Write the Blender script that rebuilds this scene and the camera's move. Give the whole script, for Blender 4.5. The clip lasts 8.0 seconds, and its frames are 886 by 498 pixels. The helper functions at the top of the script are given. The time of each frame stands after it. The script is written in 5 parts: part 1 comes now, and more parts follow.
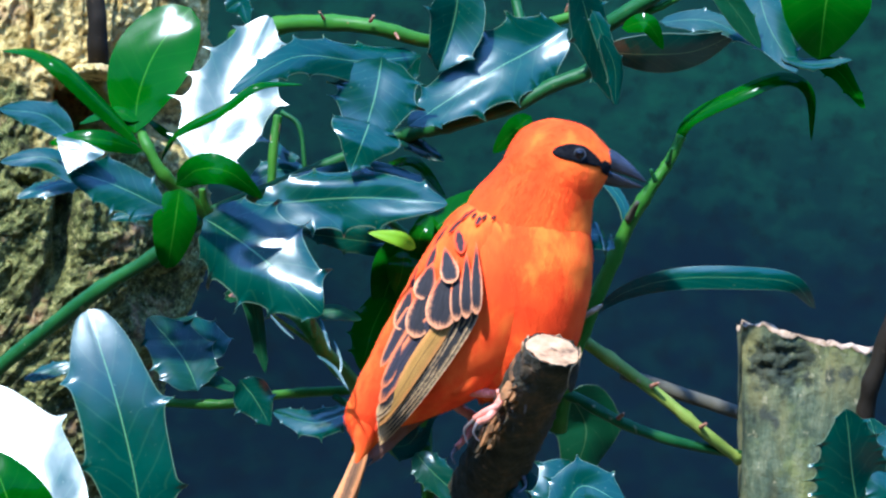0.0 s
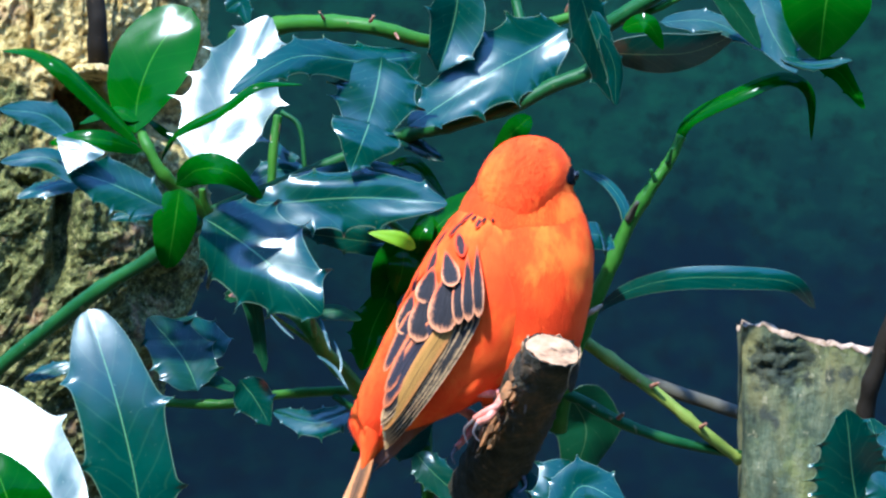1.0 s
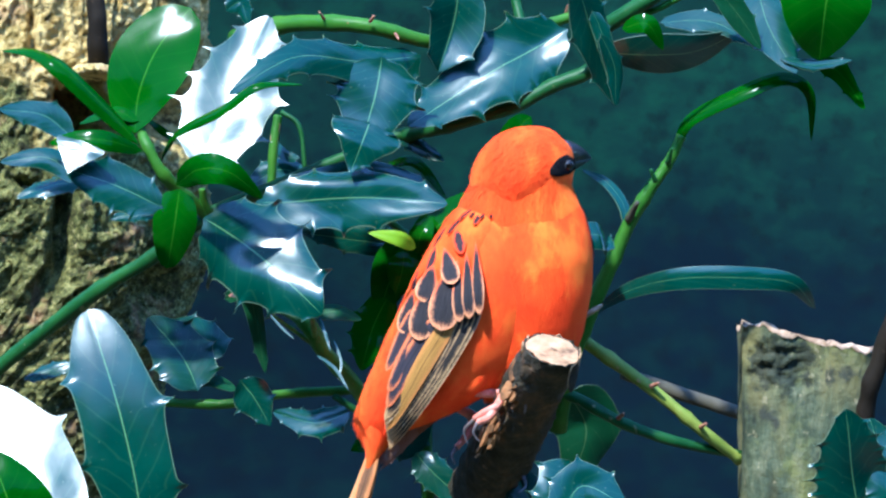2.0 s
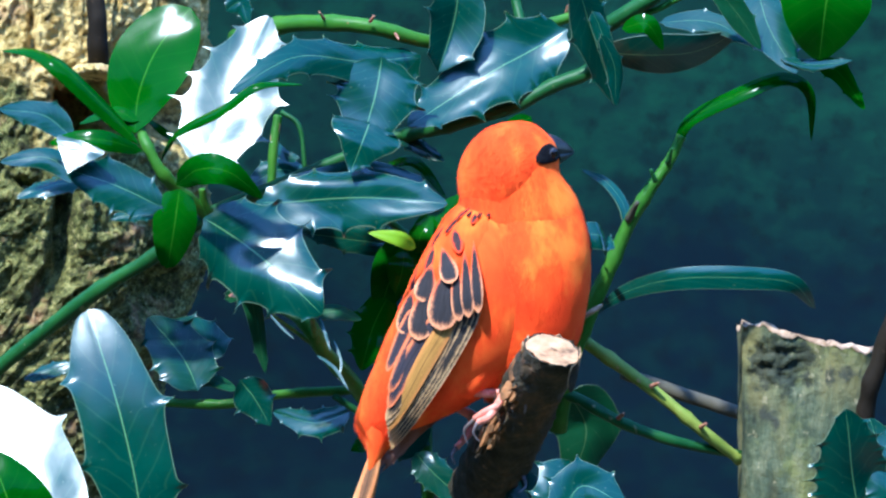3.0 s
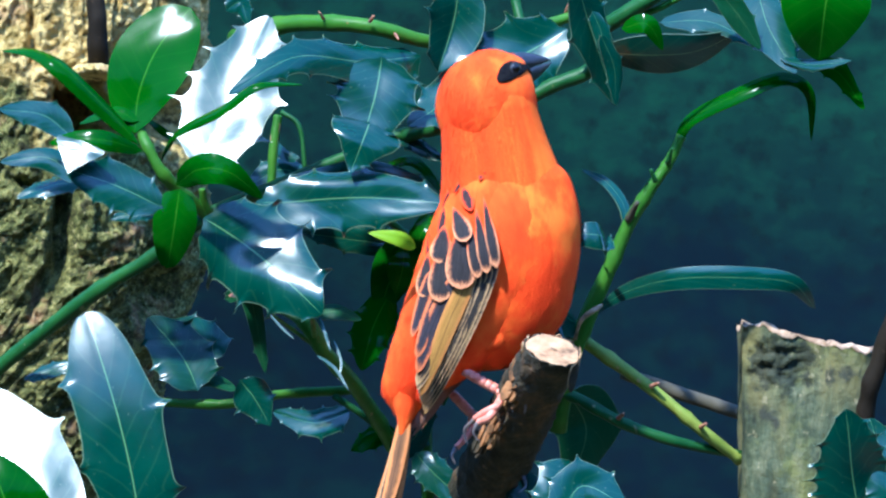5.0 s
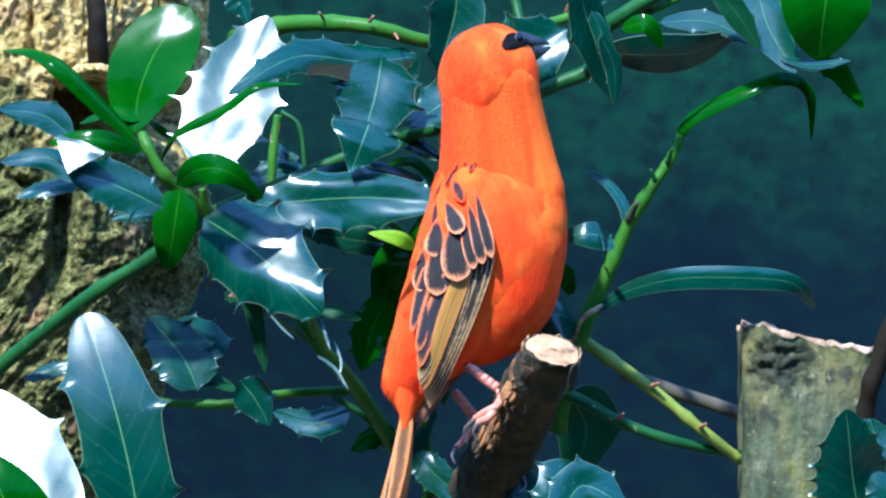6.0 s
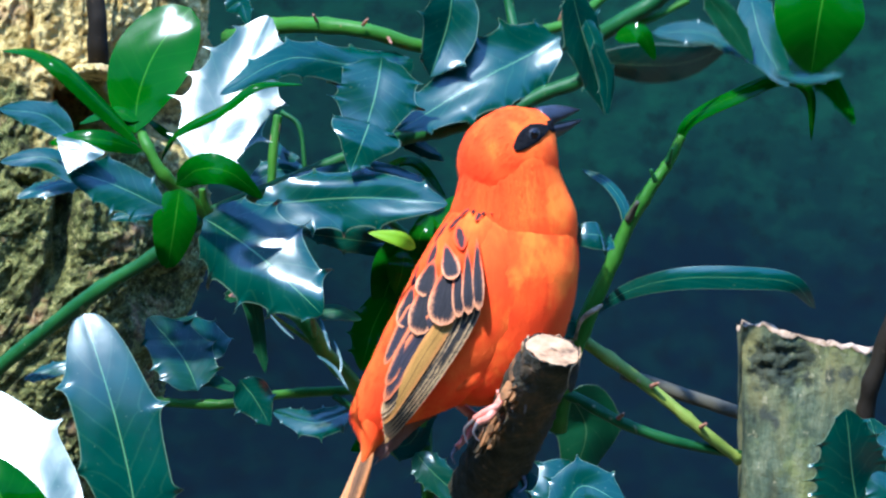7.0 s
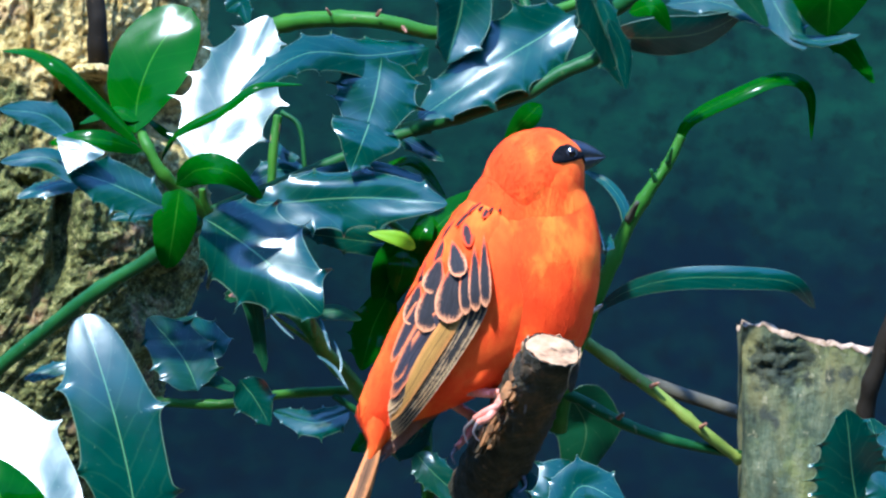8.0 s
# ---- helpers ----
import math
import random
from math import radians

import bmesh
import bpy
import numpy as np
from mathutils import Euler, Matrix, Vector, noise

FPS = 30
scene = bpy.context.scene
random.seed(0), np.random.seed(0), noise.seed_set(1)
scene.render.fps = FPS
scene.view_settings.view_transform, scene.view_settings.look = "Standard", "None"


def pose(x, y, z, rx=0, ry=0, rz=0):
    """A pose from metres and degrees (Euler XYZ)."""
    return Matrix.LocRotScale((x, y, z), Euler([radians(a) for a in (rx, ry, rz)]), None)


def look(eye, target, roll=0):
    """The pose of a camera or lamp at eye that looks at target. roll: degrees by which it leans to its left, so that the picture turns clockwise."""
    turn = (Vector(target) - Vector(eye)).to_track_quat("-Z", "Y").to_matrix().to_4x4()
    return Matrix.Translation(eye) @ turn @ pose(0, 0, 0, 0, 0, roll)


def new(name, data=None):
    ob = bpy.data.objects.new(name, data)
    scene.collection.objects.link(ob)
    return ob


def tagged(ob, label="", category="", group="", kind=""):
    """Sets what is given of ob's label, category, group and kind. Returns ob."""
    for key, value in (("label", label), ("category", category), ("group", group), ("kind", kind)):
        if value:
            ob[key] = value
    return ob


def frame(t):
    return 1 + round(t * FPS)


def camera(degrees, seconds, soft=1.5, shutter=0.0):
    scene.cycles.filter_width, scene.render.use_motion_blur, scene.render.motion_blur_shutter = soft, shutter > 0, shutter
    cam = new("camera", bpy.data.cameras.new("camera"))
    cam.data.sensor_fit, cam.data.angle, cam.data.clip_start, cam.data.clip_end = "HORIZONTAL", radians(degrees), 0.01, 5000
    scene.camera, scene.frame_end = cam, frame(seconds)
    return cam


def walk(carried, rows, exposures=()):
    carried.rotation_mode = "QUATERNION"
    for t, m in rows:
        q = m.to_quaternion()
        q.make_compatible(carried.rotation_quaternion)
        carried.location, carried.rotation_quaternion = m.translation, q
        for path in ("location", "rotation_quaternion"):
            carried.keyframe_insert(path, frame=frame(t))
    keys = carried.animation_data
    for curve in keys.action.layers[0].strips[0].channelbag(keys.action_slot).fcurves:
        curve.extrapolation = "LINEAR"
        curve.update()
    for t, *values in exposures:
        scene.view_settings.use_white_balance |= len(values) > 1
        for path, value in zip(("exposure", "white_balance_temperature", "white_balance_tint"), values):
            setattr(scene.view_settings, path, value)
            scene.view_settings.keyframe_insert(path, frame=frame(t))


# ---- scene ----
cam = camera(11.016, 8.0, soft=2.4, shutter=0.5)
EYE = look((0, -1.4, 1.5), (0, 0, 1.5))
walk(cam, [(0, EYE), (8, EYE)], exposures=[(0, 1.14, 4700, 10), (8, 1.14, 4700, 10)])

# ---- light: high sun over the camera's left shoulder, clear sky ----
SUN = Vector((-0.30, -0.55, 0.78)).normalized()
world = bpy.data.worlds.new("sky")
scene.world = world
world.use_nodes = True
wn, wl = world.node_tree.nodes, world.node_tree.links
sky = wn.new("ShaderNodeTexSky")
sky.sky_type = 'NISHITA'
sky.sun_disc = False
sky.air_density, sky.dust_density, sky.ozone_density = 1.0, 0.2, 4.0
sky.sun_elevation = math.asin(SUN.z)
sky.sun_rotation = math.atan2(SUN.x, SUN.y)
wn["Background"].inputs[1].default_value = 0.36
wl.new(sky.outputs[0], wn["Background"].inputs[0])
sun = new("sun", bpy.data.lights.new("sun", 'SUN'))
sun.data.energy, sun.data.angle, sun.data.color = 4.7, radians(2.5), (1.0, 0.84, 0.61)
sun.matrix_world = look(SUN * 5 + Vector((0, 0, 1.5)), (0, 0, 1.5))


# ---- materials ----
class Nodes:
    """A small builder for node materials."""

    def __init__(self, name, rough=0.5, spec=0.5):
        self.mat = bpy.data.materials.new(name)
        self.mat.use_nodes = True
        self.n, self.l = self.mat.node_tree.nodes, self.mat.node_tree.links
        self.b = self.n["Principled BSDF"]
        self.b.inputs["Roughness"].default_value = rough
        self.b.inputs["Specular IOR Level"].default_value = spec
        self.coord = self.n.new("ShaderNodeTexCoord")

    def put(self, socket, value):
        if hasattr(value, "is_output"):
            self.l.new(value, socket)
        else:
            socket.default_value = value

    def noise(self, scale, detail=3, rough=0.5, stretch=None, which="Object"):
        tex = self.n.new("ShaderNodeTexNoise")
        tex.inputs["Scale"].default_value, tex.inputs["Detail"].default_value = scale, detail
        tex.inputs["Roughness"].default_value = rough
        src = self.coord.outputs[which]
        if stretch:
            mp = self.n.new("ShaderNodeMapping")
            mp.inputs["Scale"].default_value = stretch
            self.l.new(src, mp.inputs["Vector"])
            src = mp.outputs[0]
        self.l.new(src, tex.inputs["Vector"])
        return tex.outputs[0]

    def ramp(self, fac, *stops):
        r = self.n.new("ShaderNodeValToRGB")
        while len(r.color_ramp.elements) < len(stops):
            r.color_ramp.elements.new(0.5)
        for e, (p, c) in zip(r.color_ramp.elements, stops):
            e.position, e.color = p, (*c, 1)
        self.l.new(fac, r.inputs[0])
        return r.outputs[0]

    def mix(self, fac, a, b):
        m = self.n.new("ShaderNodeMix")
        m.data_type = 'RGBA'
        self.put(m.inputs[0], fac)
        self.put(m.inputs[6], a if hasattr(a, "is_output") else (*a, 1))
        self.put(m.inputs[7], b if hasattr(b, "is_output") else (*b, 1))
        return m.outputs[2]

    def maths(self, op, a, b=0.0):
        m = self.n.new("ShaderNodeMath")
        m.operation = op
        self.put(m.inputs[0], a)
        self.put(m.inputs[1], b)
        return m.outputs[0]

    def span(self, v, lo, hi, a=0.0, b=1.0):
        m = self.n.new("ShaderNodeMapRange")
        m.interpolation_type = 'SMOOTHSTEP'
        self.put(m.inputs[0], v)
        for i, x in enumerate((lo, hi, a, b)):
            m.inputs[i + 1].default_value = x
        return m.outputs[0]

    def uv(self):
        sep = self.n.new("ShaderNodeSeparateXYZ")
        self.l.new(self.coord.outputs["UV"], sep.inputs[0])
        across = self.maths('ABSOLUTE', self.maths('MULTIPLY', self.maths('SUBTRACT', sep.outputs[1], 0.5), 2.0))
        return sep.outputs[0], across

    def random(self):
        return self.n.new("ShaderNodeObjectInfo").outputs["Random"]

    def island(self):
        return self.n.new("ShaderNodeNewGeometry").outputs["Random Per Island"]

    def colour(self, c):
        self.put(self.b.inputs["Base Color"], c if hasattr(c, "is_output") else (*c, 1))
        return c

    def bump(self, height, strength, distance):
        bp = self.n.new("ShaderNodeBump")
        bp.inputs["Strength"].default_value, bp.inputs["Distance"].default_value = strength, distance
        self.l.new(height, bp.inputs["Height"])
        self.l.new(bp.outputs[0], self.b.inputs["Normal"])

    def rough(self, v):
        self.put(self.b.inputs["Roughness"], v)

    def glow_through(self, colour, amount):
        """Light that passes through a thin leaf."""
        tr = self.n.new("ShaderNodeBsdfTranslucent")
        self.put(tr.inputs[0], colour if hasattr(colour, "is_output") else (*colour, 1))
        m = self.n.new("ShaderNodeMixShader")
        m.inputs[0].default_value = amount
        self.l.new(self.b.outputs[0], m.inputs[1])
        self.l.new(tr.outputs[0], m.inputs[2])
        self.l.new(m.outputs[0], self.n["Material Output"].inputs[0])


def leaf_material(name, dark, light, vein, rim, rough, through_amount, relief=0.5, wax=0.9):
    k = Nodes(name, rough, wax)
    k.b.inputs["Specular Tint"].default_value = (0.84, 0.92, 1.0, 1)
    u, a = k.uv()
    blotch = k.noise(60, 4, 0.6)
    c = k.ramp(blotch, (0.3, dark), (0.7, light))
    c = k.mix(k.maths('MULTIPLY', k.random(), 0.45), c, light)
    side = k.maths('SINE', k.maths('MULTIPLY', k.maths('SUBTRACT', k.maths('ADD', u, k.maths('MULTIPLY', blotch, 0.05)), k.maths('MULTIPLY', a, 0.22)), 52.0))
    c = k.mix(k.span(side, 0.88, 1.0, 0.0, 0.05), c, vein)
    c = k.mix(k.span(a, 0.008, 0.026, 0.6, 0.0), c, vein)
    c = k.mix(k.span(k.maths('ADD', a, k.maths('MULTIPLY', k.maths('SUBTRACT', k.noise(70, 2), 0.5), 0.03)), 0.965, 0.995, 0.0, 0.35), c, rim)
    specks = k.noise(900, 2, 0.5)
    c = k.mix(k.span(specks, 0.70, 0.76, 0.0, 0.15), c, rim)
    k.colour(c)
    k.rough(k.span(k.noise(90, 4, 0.6), 0.3, 0.7, rough * 0.85, rough * 1.2))
    quilt = k.maths('ADD', k.maths('MULTIPLY', side, 0.12), k.maths('MULTIPLY', k.noise(120, 3), 1.2))
    k.bump(quilt, relief * 0.16, 0.0004)
    if through_amount:
        k.glow_through(c, through_amount)
    return k.mat


LEAF = leaf_material("holly_leaf_gloss", (0.0022, 0.027, 0.017), (0.007, 0.050, 0.031), (0.14, 0.30, 0.11), (0.30, 0.40, 0.22), 0.225, 0.0, 0.6, 0.50)
LEAF_BACK = leaf_material("holly_leaf_back", (0.006, 0.050, 0.016), (0.012, 0.075, 0.024), (0.12, 0.22, 0.08), (0.30, 0.36, 0.20), 0.55, 0.15, 0.5, 0.2)
FRESH = leaf_material("young_leaf", (0.005, 0.052, 0.0002), (0.013, 0.095, 0.0004), (0.08, 0.26, 0.015), (0.03, 0.16, 0.005), 0.12, 0.22, 0.12, 0.08)
YELLOW = leaf_material("yellowing_leaf", (0.17, 0.34, 0.003), (0.27, 0.44, 0.006), (0.3, 0.5, 0.05), (0.35, 0.5, 0.05), 0.45, 0.3, 0.3, 0.15)


def stem_material(name, dark, light, scar, rough=0.45):
    k = Nodes(name, rough, 0.18 if rough < 0.6 else 0.1)
    c = k.ramp(k.noise(90, 4, 0.6, (1, 1, 1)), (0.3, dark), (0.7, light))
    c = k.mix(k.span(k.noise(260, 3), 0.66, 0.74, 0.0, 0.8), c, scar)
    k.colour(c)
    k.bump(k.noise(420, 4), 0.35, 0.0005)
    return k.mat


STEM = stem_material("green_stem", (0.009, 0.055, 0.013), (0.027, 0.105, 0.022), (0.2, 0.22, 0.1))
STEM_LIGHT = stem_material("light_green_stem", (0.026, 0.105, 0.008), (0.058, 0.165, 0.013), (0.34, 0.20, 0.12))
STEM_YELLOW = stem_material("yellow_green_stem", (0.14, 0.21, 0.025), (0.26, 0.31, 0.05), (0.38, 0.20, 0.12))
STEM_DULL = stem_material("brown_stem", (0.05, 0.05, 0.035), (0.11, 0.10, 0.07), (0.2, 0.16, 0.1), 0.7)
STEM_DARK = stem_material("dark_twig", (0.009, 0.007, 0.004), (0.022, 0.017, 0.010), (0.05, 0.035, 0.02), 0.7)


def bark_material():
    k = Nodes("tree_bark", 0.85, 0.25)
    n1 = k.noise(26, 5, 0.65, (1, 1, 0.55))
    n2 = k.noise(190, 6, 0.74, (0.9, 0.9, 1.2))
    grit = k.noise(620, 4, 0.7)
    c = k.ramp(n2, (0.30, (0.10, 0.065, 0.018)), (0.42, (0.52, 0.36, 0.09)), (0.55, (0.88, 0.68, 0.25)))
    moss_and_shade = k.ramp(k.maths('ADD', k.maths('MULTIPLY', n2, 0.6), k.maths('MULTIPLY', grit, 0.4)), (0.38, (0.008, 0.018, 0.004)), (0.49, (0.075, 0.100, 0.022)), (0.60, (0.36, 0.35, 0.10)))
    sep = k.n.new("ShaderNodeSeparateXYZ")
    k.l.new(k.coord.outputs["Object"], sep.inputs[0])
    # moss by height; its dark green also paints in leaf shade low down
    mossy = k.maths('ADD', k.span(n1, 0.52, 0.66), k.span(k.maths('ADD', sep.outputs[2], k.maths('MULTIPLY', n1, -0.09)), 1.470, 1.510, 0.92, 0.0))
    c = k.mix(k.maths('MINIMUM', mossy, 0.95), c, moss_and_shade)
    c = k.mix(k.span(k.noise(70, 4), 0.58, 0.70, 0.0, 0.6), c, (0.50, 0.29, 0.15))
    c = k.mix(k.span(k.noise(110, 5, 0.7, (1, 1, 1.4)), 0.55, 0.66, 0.0, 0.85), c, (0.035, 0.035, 0.014))
    c = k.mix(k.span(grit, 0.60, 0.70, 0.0, 0.55), c, (0.80, 0.66, 0.36))
    c = k.mix(k.span(grit, 0.42, 0.32, 0.0, 0.6), c, (0.05, 0.04, 0.018))
    k.colour(c)
    k.bump(k.maths('ADD', n2, k.maths('MULTIPLY', grit, 0.7)), 0.9, 0.004)
    return k.mat


def post_material():
    k = Nodes("lichened_wood", 0.85, 0.25)
    grain = k.noise(60, 6, 0.68, (2.2, 2.2, 0.75))
    c = k.ramp(grain, (0.32, (0.020, 0.028, 0.018)), (0.5, (0.075, 0.095, 0.050)), (0.68, (0.20, 0.20, 0.105)))
    c = k.mix(k.span(k.noise(48, 5, 0.65), 0.48, 0.64, 0.0, 0.55), c, (0.19, 0.20, 0.04))
    c = k.mix(k.span(k.noise(26, 3, 0.6, (1.6, 1.6, 0.6)), 0.46, 0.62, 0.0, 0.6), c, (0.18, 0.155, 0.05))
    c = k.mix(k.span(k.noise(75, 4, 0.6), 0.58, 0.68, 0.0, 0.85), c, (0.035, 0.04, 0.03))
    c = k.mix(k.span(k.noise(240, 4, 0.6), 0.62, 0.70, 0.0, 0.5), c, (0.36, 0.32, 0.18))
    k.colour(c)
    # dark patch below the broken corner, painting in the shade of its hollow
    sep = k.n.new("ShaderNodeSeparateXYZ")
    k.l.new(k.coord.outputs["Object"], sep.inputs[0])
    dx = k.maths('DIVIDE', k.maths('ADD', sep.outputs[0], 0.0095), 0.0115)
    dz = k.maths('DIVIDE', k.maths('SUBTRACT', sep.outputs[2], 1.4640), 0.0088)
    far = k.maths('ADD', k.maths('SQRT', k.maths('ADD', k.maths('MULTIPLY', dx, dx), k.maths('MULTIPLY', dz, dz))), k.maths('MULTIPLY', k.maths('SUBTRACT', k.noise(230, 4, 0.65), 0.5), 2.6))
    c = k.mix(k.span(far, 0.55, 1.15, 0.85, 0.0), c, (0.018, 0.024, 0.017))
    k.colour(c)
    k.bump(k.maths('ADD', grain, k.noise(300, 4)), 0.7, 0.0014)
    return k.mat


def cut_wood_material(name, pale, mid, dark):
    k = Nodes(name, 0.75, 0.3)
    c = k.ramp(k.noise(170, 5, 0.65), (0.3, dark), (0.48, mid), (0.7, pale))
    k.colour(c)
    k.bump(k.noise(500, 4), 0.7, 0.0008)
    return k.mat


def perch_material():
    k = Nodes("flaking_bark", 0.85, 0.25)
    n = k.noise(120, 5, 0.65, (1, 1, 0.6))
    c = k.ramp(n, (0.3, (0.026, 0.028, 0.020)), (0.52, (0.055, 0.048, 0.030)), (0.72, (0.16, 0.09, 0.04)))
    c = k.mix(k.span(k.noise(230, 4), 0.62, 0.72, 0.0, 0.6), c, (0.22, 0.14, 0.07))
    k.colour(c)
    k.bump(k.maths('ADD', n, k.noise(700, 4)), 0.9, 0.0015)
    return k.mat


BARK, POST, PERCH = bark_material(), post_material(), perch_material()
CUT = cut_wood_material("weathered_cut_wood", (0.52, 0.35, 0.19), (0.38, 0.23, 0.11), (0.11, 0.06, 0.03))
LIT_FLAKE = cut_wood_material("sunlit_flake_bark", (0.50, 0.27, 0.11), (0.30, 0.14, 0.05), (0.08, 0.045, 0.02))
CUT_GREY = cut_wood_material("grey_cut_wood", (0.66, 0.50, 0.34), (0.34, 0.23, 0.13), (0.05, 0.035, 0.022))


def plumage_material(name, dark, mid, light, glow, patch=0.0):
    k = Nodes(name, 0.85, 0.05)
    k.b.inputs["Sheen Weight"].default_value = 0.16
    k.b.inputs["Sheen Roughness"].default_value = 0.45
    k.b.inputs["Sheen Tint"].default_value = (1.0, 0.32, 0.16, 1)
    wide = k.noise(60, 3, 0.5, (1, 1, 0.7))
    fine = k.noise(900, 4, 0.6, (1, 1, 0.3))
    streak = k.noise(260, 4, 0.65, (1.3, 1.3, 0.4))
    v = k.maths('ADD', k.maths('MULTIPLY', wide, 0.7), k.maths('ADD', k.maths('MULTIPLY', k.island(), 0.08), k.maths('MULTIPLY', streak, 0.24)))
    c = k.ramp(v, (0.38, dark), (0.5, mid), (0.66, light))
    if patch:
        c = k.mix(k.span(k.maths('ADD', k.noise(95, 3, 0.55, (1, 1, 0.6)), k.maths('MULTIPLY', streak, 0.25)), 0.60, 0.80, 0.0, patch), c, glow)
    k.colour(c)
    k.bump(k.maths('ADD', fine, k.noise(2200, 2)), 0.5, 0.0005)
    return k.mat


RED = plumage_material("red_orange_plumage", (0.88, 0.056, 0.006), (0.93, 0.080, 0.008), (0.96, 0.140, 0.016), (0.97, 0.23, 0.022), 0.42)
GOLD = plumage_material("orange_breast_plumage", (0.88, 0.060, 0.006), (0.93, 0.088, 0.008), (0.96, 0.17, 0.014), (0.97, 0.25, 0.025), 0.48)
NAPE = [plumage_material("neck_plumage", (0.88, 0.058, 0.006), (0.93, 0.087 - 0.002 * i, 0.008), (0.96, 0.164 - 0.006 * i, 0.015), (0.97, 0.25, 0.024), 0.60 - 0.04 * i) for i in range(4)]
# grey-brown vent feathers, darkened: shade below the belly is put into the colour
VENT_SHADE = plumage_material("shade_darkened_vent_plumage", (0.10, 0.05, 0.04), (0.20, 0.08, 0.04), (0.26, 0.16, 0.12), (0.3, 0.2, 0.15))


def feather_material(name, vane, fringe, shaft, edge=0.62, rough=0.65, root=None):
    k = Nodes(name, rough, 0.12)
    u, a = k.uv()
    barbs = k.maths('SINE', k.maths('MULTIPLY', k.maths('ADD', u, k.maths('MULTIPLY', a, 0.25)), 210.0))
    streak = k.noise(1.0, 4, 0.6, (5, 34, 1), "UV")
    c = k.mix(k.span(streak, 0.35, 0.7, 0.0, 0.8), vane, tuple(x * 2.0 for x in vane))
    pale = k.mix(k.span(streak, 0.3, 0.7, 0.0, 0.75), fringe, tuple(x * f for x, f in zip(fringe, (0.72, 0.52, 0.38))))
    if root:
        pale = k.mix(k.span(u, 0.25, 0.70), root, pale)
    ragged = k.maths('ADD', a, k.maths('ADD', k.maths('MULTIPLY', k.maths('SUBTRACT', k.noise(1100, 3), 0.5), 0.40), k.maths('MULTIPLY', k.maths('SUBTRACT', k.noise(330, 2), 0.5), 0.35)))
    c = k.mix(k.span(ragged, edge - 0.12, edge + 0.34), c, pale)
    c = k.mix(k.span(k.maths('ADD', u, k.maths('MULTIPLY', k.maths('SUBTRACT', streak, 0.5), 0.30)), 0.86, 0.97), c, pale)
    c = k.mix(k.span(a, 0.03, 0.09, 0.5, 0.0), c, shaft)
    if root:
        c = k.mix(k.span(k.maths('ADD', u, k.maths('MULTIPLY', streak, 0.30)), 0.16, 0.36, 1.0, 0.0), c, root)
    k.colour(c)
    k.bump(k.maths('ADD', barbs, k.maths('MULTIPLY', streak, 2.0)), 0.3, 0.0002)
    return k.mat


COVERT = feather_material("dark_covert", (0.022, 0.020, 0.021), (0.84, 0.40, 0.19), (0.02, 0.02, 0.02), 0.66, root=(0.92, 0.14, 0.03))
SCAPULAR = feather_material("spotted_scapular", (0.03, 0.018, 0.018), (0.92, 0.085, 0.010), (0.02, 0.02, 0.02), 0.46, root=(0.92, 0.085, 0.010))
FLECK = feather_material("dark_fleck", (0.05, 0.018, 0.014), (0.30, 0.04, 0.012), (0.02, 0.02, 0.02), 0.7)
PRIMARY = feather_material("flight_feather", (0.030, 0.027, 0.024), (0.72, 0.50, 0.24), (0.02, 0.02, 0.02), 0.74)
TERTIAL = feather_material("brown_tertial", (0.30, 0.16, 0.035), (0.62, 0.30, 0.08), (0.06, 0.04, 0.02), 0.6)
EDGED = feather_material("orange_edged_tertial", (0.035, 0.032, 0.04), (0.80, 0.26, 0.10), (0.02, 0.02, 0.02), 0.55)
TAIL = feather_material("tail_feather", (0.15, 0.075, 0.035), (0.74, 0.33, 0.11), (0.04, 0.03, 0.02), 0.45)


def plain_material(name, c1, c2, rough, scale=300, spec=0.5):
    k = Nodes(name, rough, spec)
    k.colour(k.ramp(k.noise(scale, 3), (0.35, c1), (0.65, c2)))
    k.bump(k.noise(scale * 3, 3), 0.25, 0.0003)
    return k.mat


BEAK = plain_material("black_horn", (0.012, 0.013, 0.018), (0.03, 0.032, 0.042), 0.32)
MASK = plain_material("black_face_feathers", (0.004, 0.004, 0.005), (0.012, 0.012, 0.013), 0.85, 900, 0.06)
IRIS = plain_material("dark_eye", (0.006, 0.004, 0.004), (0.012, 0.009, 0.008), 0.05)
LID = plain_material("grey_eyelid", (0.025, 0.03, 0.038), (0.06, 0.066, 0.08), 0.5)
SKIN = plain_material("pink_leg_skin", (0.62, 0.20, 0.13), (0.78, 0.33, 0.24), 0.5, 500)
CLAW = plain_material("grey_claw", (0.10, 0.09, 0.10), (0.22, 0.18, 0.18), 0.35)
BUD = plain_material("bud_scale", (0.22, 0.09, 0.05), (0.42, 0.20, 0.11), 0.6)
RING = plain_material("grey_band", (0.20, 0.22, 0.26), (0.30, 0.32, 0.36), 0.4)


def ground_material():
    k = Nodes("leaf_litter", 0.95, 0.2)
    c = k.ramp(k.noise(9, 8, 0.7), (0.3, (0.07, 0.065, 0.040)), (0.5, (0.15, 0.13, 0.08)), (0.7, (0.10, 0.13, 0.06)))
    k.colour(c)
    k.bump(k.noise(30, 6), 0.6, 0.03)
    return k.mat


